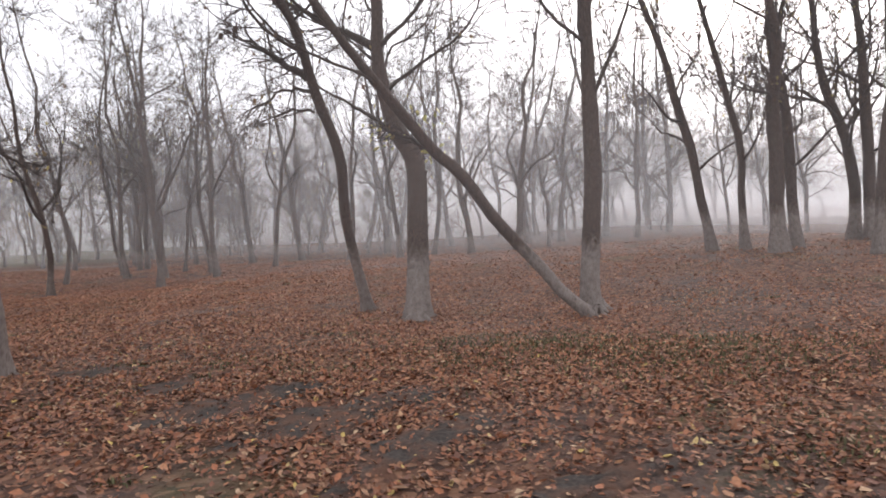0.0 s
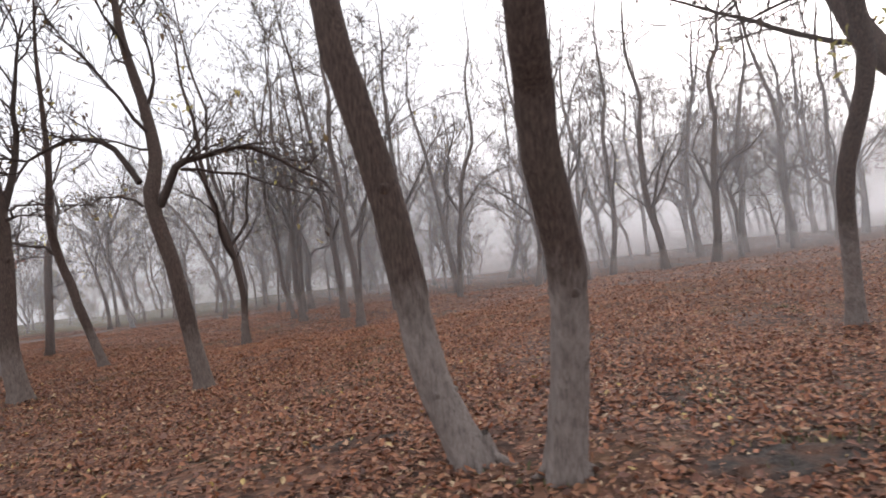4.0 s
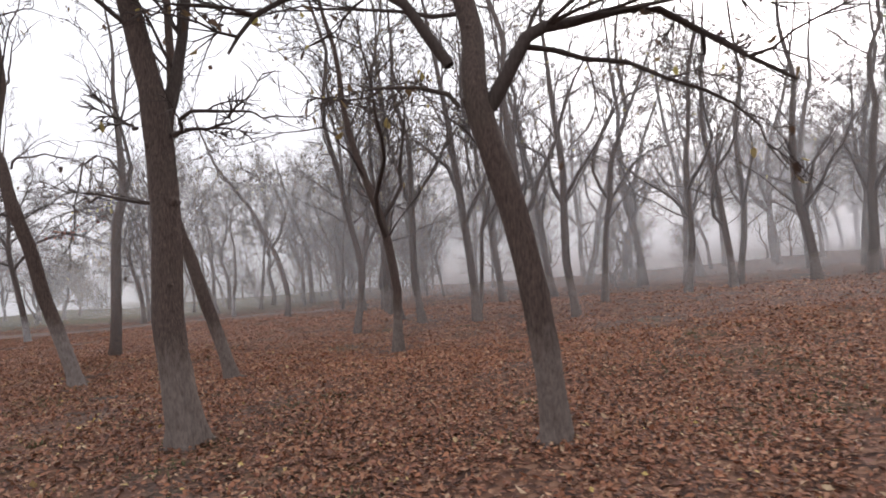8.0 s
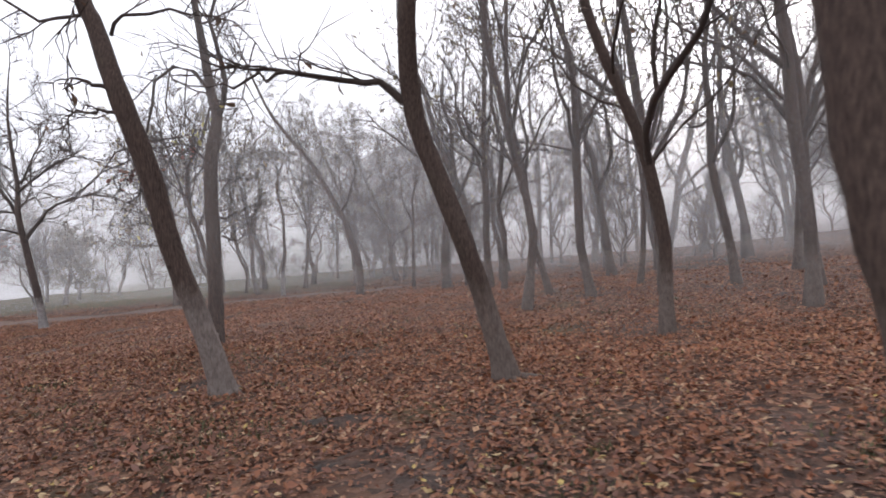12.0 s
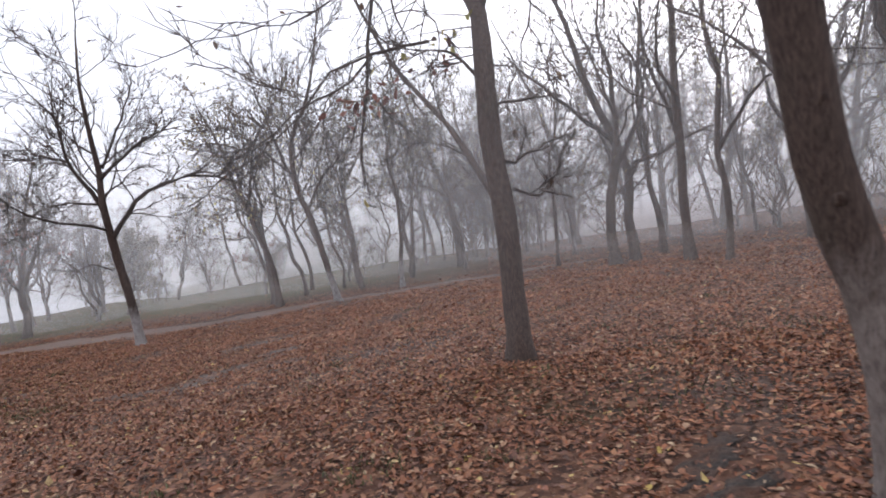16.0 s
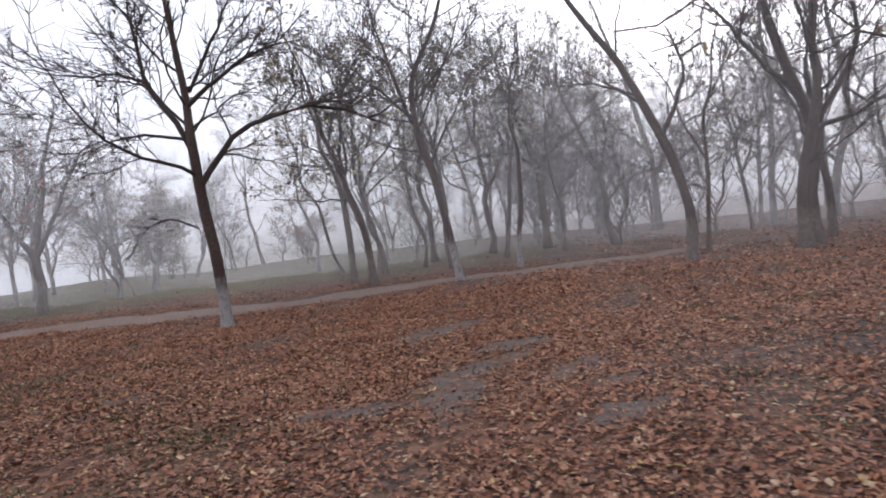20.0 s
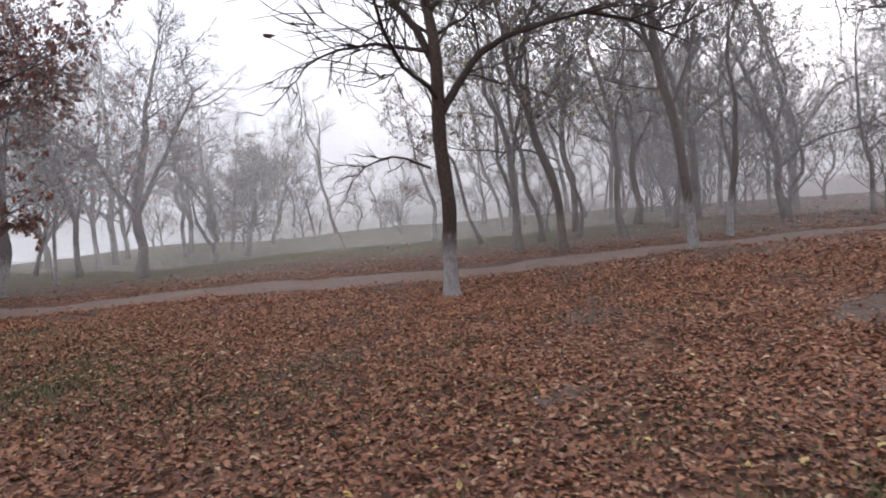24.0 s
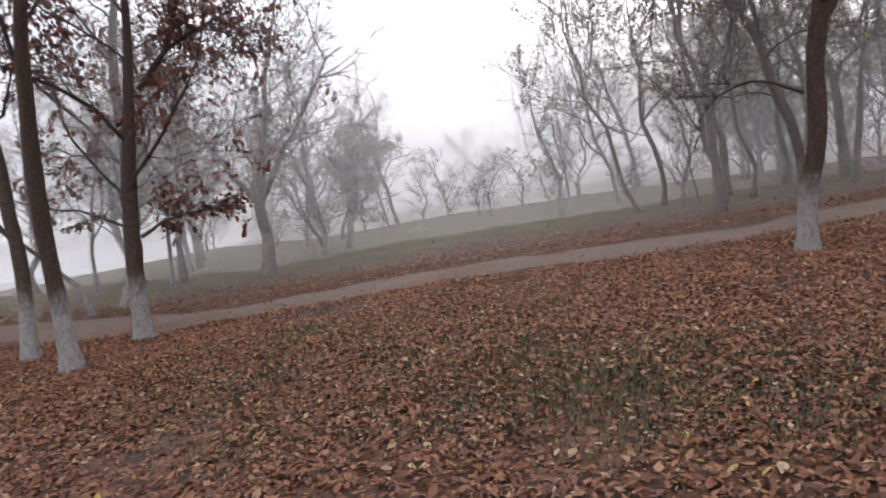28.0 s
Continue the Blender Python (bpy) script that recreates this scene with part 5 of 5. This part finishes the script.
# ---- trees of the distance, five kinds that recur ----
def build_far_wood(rng):
    kinds = []
    for s in range(6):
        lean = rng.uniform(-1.2, 0.3)
        kinds.append(tree(30 + 4 * s, 70, 0.075 + 0.014 * (s % 3), 0, [(lean * 0.3, 0, 1.5), (lean * 0.7, 0, 3.0), (lean, 0, 4.5)], 900 + s,
                          "bare grey-brown tree half lost in the mist", height=7.5 + s % 4, first=1.5, limbs=15, subs=9, twigs=8, leaves=650, bold=1.2, spread=1.45, lift=0.045,
                          stems=((2.0 + 0.3 * (s % 3), 20 + 50 * s, 34 + 5 * s, 4.2, 0.65, 0.03), (2.6, 200 + 70 * s, 48, 3.8, 0.55, 0.03)),
                          leaf=PALE if s % 2 else HANGING, leaf_size=0.075, group="far trees in the mist"))
    shrub = tree(-27, 62, 0.05, 0, [(0.1, 0, 0.4), (0.2, 0, 1.0)], 950, "low leafless shrub thicket blurred by mist", height=2.6, first=0.2,
                 limbs=11, subs=6, twigs=6, leaves=420, leaf=PALE, leaf_size=0.09, spread=1.9, group="far shrubs in the mist")
    taken = list(KNOWN)
    made = 0
    while made < 52:
        x = rng.uniform(-24, 24) if made % 4 else rng.uniform(9, 42)
        y = 27 + 50 * rng.uniform(0, 1) ** 1.5
        if y < 31 + 0.2 * max(0, x - 4) or (x < -13 and y < 40) or (x < -19 and y < 50):
            continue
        if min(math.hypot(x - a, y - b) for a, b in taken) < 1.5:
            continue
        taken.append((x, y))
        s = rng.uniform(0.85, 1.25) * (1.22 if x > -6 else 1.0)
        m = Matrix.LocRotScale((x, y, float(surface(np.float64(x), np.float64(y))) - 0.05), Euler((0, 0, rng.uniform(-0.5, 0.5))), None)
        ob = copy_thing(kinds[made % 6], m)
        ob.scale = (s, s, s)
        made += 1
    for k in range(22):
        x, y = rng.uniform(-25, -8), rng.uniform(34, 45)
        if y < 36 - 0.35 * (x + 20) * (x < -20) or min(math.hypot(x - a, y - b) for a, b in taken) < 1.0:
            continue
        taken.append((x, y))
        m = Matrix.LocRotScale((x, y, float(surface(np.float64(x), np.float64(y))) - 0.05), Euler((0, 0, rng.uniform(-0.9, 0.9))), None)
        ob = copy_thing(kinds[1 + 2 * (k % 3)], m)
        s = rng.uniform(0.62, 0.8)
        ob.scale = (s, s, s * 1.05)
    for k in range(38):
        x, y = rng.uniform(-24, -7) if k < 23 else rng.uniform(-8, 16), rng.uniform(35, 50)
        if x < -19 and y < 38:
            continue
        m = Matrix.LocRotScale((x, y, float(surface(np.float64(x), np.float64(y))) - 0.05), Euler((0, 0, rng.uniform(0, 6))), None)
        ob = copy_thing(shrub, m)
        s = rng.uniform(0.75, 1.35)
        ob.scale = (s, s, s)
    for k in range(20):
        x, y = -42.5 + 1.1 * k + rng.uniform(-0.5, 0.5), 47.5 - 0.12 * k + rng.uniform(-2.5, 2.5)
        if math.hypot(x - LAKE[0], y - LAKE[1]) < SHORE + 0.6:
            continue
        m = Matrix.LocRotScale((x, y, float(surface(np.float64(x), np.float64(y))) - 0.05), Euler((0, 0, rng.uniform(0, 6))), None)
        ob = copy_thing(shrub, m)
        s = rng.uniform(0.4, 0.75)
        ob.scale = (1.3 * s, 1.3 * s, s)
    for k in range(16):
        x, y = -44 + 2.0 * k + rng.uniform(-1, 1), 49 + rng.uniform(-3, 6) - 0.1 * k
        if math.hypot(x - LAKE[0], y - LAKE[1]) < SHORE + 1:
            continue
        m = Matrix.LocRotScale((x, y, float(surface(np.float64(x), np.float64(y))) - 0.05), Euler((0, 0, rng.uniform(0, 6))), None)
        ob = copy_thing(shrub if k % 3 else kinds[k % 6], m)
        s = rng.uniform(0.8, 1.4) if k % 3 else 0.6
        ob.scale = (s, s, s)


build_far_wood(np.random.default_rng(11))


# ---- fallen leaves ----
def build_litter(rng):
    path = [(4.0, -2.6), *((m.translation.x, m.translation.y) for _, m in PATH)]
    x1, y1 = path[-1]
    path = np.array(path + [(x1 - 3.0, y1 + 0.8), (x1 - 7.0, y1 + 1.4), (x1 - 11.0, y1 + 2.0)])
    reach = np.concatenate([[0], np.cumsum(np.linalg.norm(np.diff(path, axis=0), axis=1))])

    def thick(x, y):
        drift = np.sin(1.1 * x + 0.7 * y + 2) * np.sin(0.8 * y - 1.3 * x) + 0.7 * np.sin(2.9 * x + 1.9 * y) * np.sin(2.3 * y - 2.1 * x + 1) + 0.4 * np.sin(6.1 * x - 3 * y)
        return np.clip(0.80 + 0.42 * drift, 0.22, 1.0)

    def scatter(count, ahead_lo, ahead_hi, size, material, label, simple=False, west=-99.0, east=99.0):
        k = rng.uniform(0, reach[-1], count)
        p = np.stack([np.interp(k, reach, path[:, 0]), np.interp(k, reach, path[:, 1])], -1)
        a = rng.uniform(ahead_lo, ahead_hi, count)
        x = p[:, 0] + rng.normal(0, 1.2, count) + (rng.uniform(-0.55, 0.75, count)) * a
        y = p[:, 1] + a
        keep = np.ones(count, bool)
        for bx, by, br, turn in BARE:
            ox, oy = x - bx, y - by
            far = np.hypot((ox * math.cos(turn) + oy * math.sin(turn)) / 1.5, (oy * math.cos(turn) - ox * math.sin(turn)) / 0.65) / br
            ragged = far + 0.22 * np.sin(7 * ox + 3 * oy) + rng.normal(0, 0.12, count)
            keep &= (ragged > 1.0) | (rng.uniform(0, 1, count) < 0.20 + 0.40 * np.clip(far, 0, 1) ** 3)
        keep &= rng.uniform(0, 1, count) < thick(x, y)
        border = x + 1.5 * np.sin(1.3 * y) + rng.normal(0, 1.5, count)
        keep &= (border > west) & (border < east)
        keep &= (np.abs(y - trail_y(x)) > 0.75 - 0.5 * np.clip((x + 20) / 5, 0, 1)) | (rng.uniform(0, 1, count) < 0.05)
        keep &= (y < trail_y(x)) | (rng.uniform(0, 1, count) < 0.05 + 0.30 * np.clip(1.3 - 0.3 * (y - trail_y(x)), 0, 1)) | (x > -18)
        x, y = x[keep], y[keep]
        n = len(x)
        places = np.stack([x, y, surface(x, y) + rng.uniform(0.004, 0.035, n)], -1)
        v, f = leaf_quads(rng, places, size, 0.0, simple, 0.9, 1.05)
        v3 = v.reshape(n, -1, 3)
        v3[:, :, 2] = np.maximum(places[:, None, 2] + (v3[:, :, 2] - places[:, None, 2]) * 0.7, surface(v3[:, :, 0], v3[:, :, 1]) + 0.003)
        ob = mesh_object("fallen_leaves", v3.reshape(-1, 3), f, material)
        tagged(ob, label, "fallen leaves", kind="stuff")

    scatter(120000, 1.9, 5.8, 0.053, LITTER, "russet and tan fallen leaves lying thick on the ground")
    scatter(22000, 1.9, 5.8, 0.060, LITTER_DRY, "larger bright rust-orange leaves lying loose on top", west=-8.0)
    scatter(150000, 1.9, 5.8, 0.042, LITTER, "small crumpled brown leaves between the larger fallen ones", True)
    scatter(80000, 1.9, 5.8, 0.048, LITTER, "crumpled brown leaves lying close over the lower slope", True, east=-20.0)
    scatter(300000, 5.0, 10.5, 0.045, LITTER_DRY, "tan and rust-brown fallen leaves spread under the trees", True)
    scatter(150000, 5.0, 10.5, 0.045, LITTER, "dull brown fallen leaves spread over the slope", True, east=-15.0)
    scatter(190000, 9.5, 18.0, 0.056, LITTER_DRY, "russet fallen leaves carpeting the wood floor", True)
    scatter(36000, -9.0, 2.2, 0.085, LITTER, "brown fallen leaves on the slope behind the walk", True)
    scatter(40000, 16.0, 32.0, 0.10, LITTER_DRY, "distant carpet of rust-brown fallen leaves", True)


build_litter(np.random.default_rng(21))


# ---- grass ----
def build_grass(rng):
    sprigs = list(GREEN)
    for k in range(170):
        _, m = PATH[rng.integers(0, len(PATH))]
        a = rng.uniform(1.5, 9)
        sprigs.append((m.translation.x + rng.uniform(-0.8, 0.9) * a, m.translation.y + a, rng.uniform(0.08, 0.3), 45))
    for x, y, r, count in sprigs:
        px = x + rng.normal(0, r * 0.6, count)
        py = y + rng.normal(0, r * 0.4, count)
        yaw, h = rng.uniform(0, 6.28, count), rng.uniform(0.02, 0.06, count)
        s = np.stack([np.cos(yaw), np.sin(yaw), np.zeros(count)], -1) * 0.006
        bend = np.stack([-np.sin(yaw), np.cos(yaw), np.zeros(count)], -1) * (h * rng.uniform(0.2, 0.9, count))[:, None]
        b = np.stack([px, py, surface(px, py)], -1)
        up = np.array([0, 0, 1.0]) * h[:, None]
        verts = np.stack([b - s, b + s, b + up * 0.6 + bend * 0.35 + s * 0.7, b + up * 0.6 + bend * 0.35 - s * 0.7, b + up + bend], 1).reshape(-1, 3)
        k = np.arange(count)[:, None] * 5
        faces = np.concatenate([k + np.array([q]) for q in ((0, 1, 2), (0, 2, 3), (3, 2, 4))], 0)
        ob = mesh_object("grass_tuft", verts, faces, BLADE)
        tagged(ob, "sparse low green grass pushing through fallen leaves", "grass", "tufts of grass", "stuff")


build_grass(np.random.default_rng(31))


# ---- mist ----
def build_mist():
    """Added sheets among the trees that imitate the haze of mist in steps, each bowed a little."""
    # share is the haze each sheet lays over what lies behind, strongest far off
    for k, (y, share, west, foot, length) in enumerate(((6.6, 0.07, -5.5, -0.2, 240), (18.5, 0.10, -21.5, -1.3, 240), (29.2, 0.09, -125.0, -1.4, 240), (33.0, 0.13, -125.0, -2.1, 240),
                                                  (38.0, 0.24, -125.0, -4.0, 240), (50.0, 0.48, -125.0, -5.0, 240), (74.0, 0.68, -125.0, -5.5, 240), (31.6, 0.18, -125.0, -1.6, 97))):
        xs = np.linspace(0, length, 41)
        verts, faces = [], []
        for j, x in enumerate(xs):
            yy = y + (0.8 if k else 0.2) * math.sin(j * 0.9 + k)
            for z in (-6.0, 2.0, 9.0, 18.0):
                verts.append((x, yy, z))
        for j in range(40):
            for q in range(3):
                a = j * 4 + q
                faces.append((a, a + 4, a + 5, a + 1))
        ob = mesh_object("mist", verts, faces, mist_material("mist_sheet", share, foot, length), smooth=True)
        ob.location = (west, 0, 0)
        tagged(ob, "see-through pale sheet standing in for the haze of morning mist", "mist", kind="stuff")


build_mist()
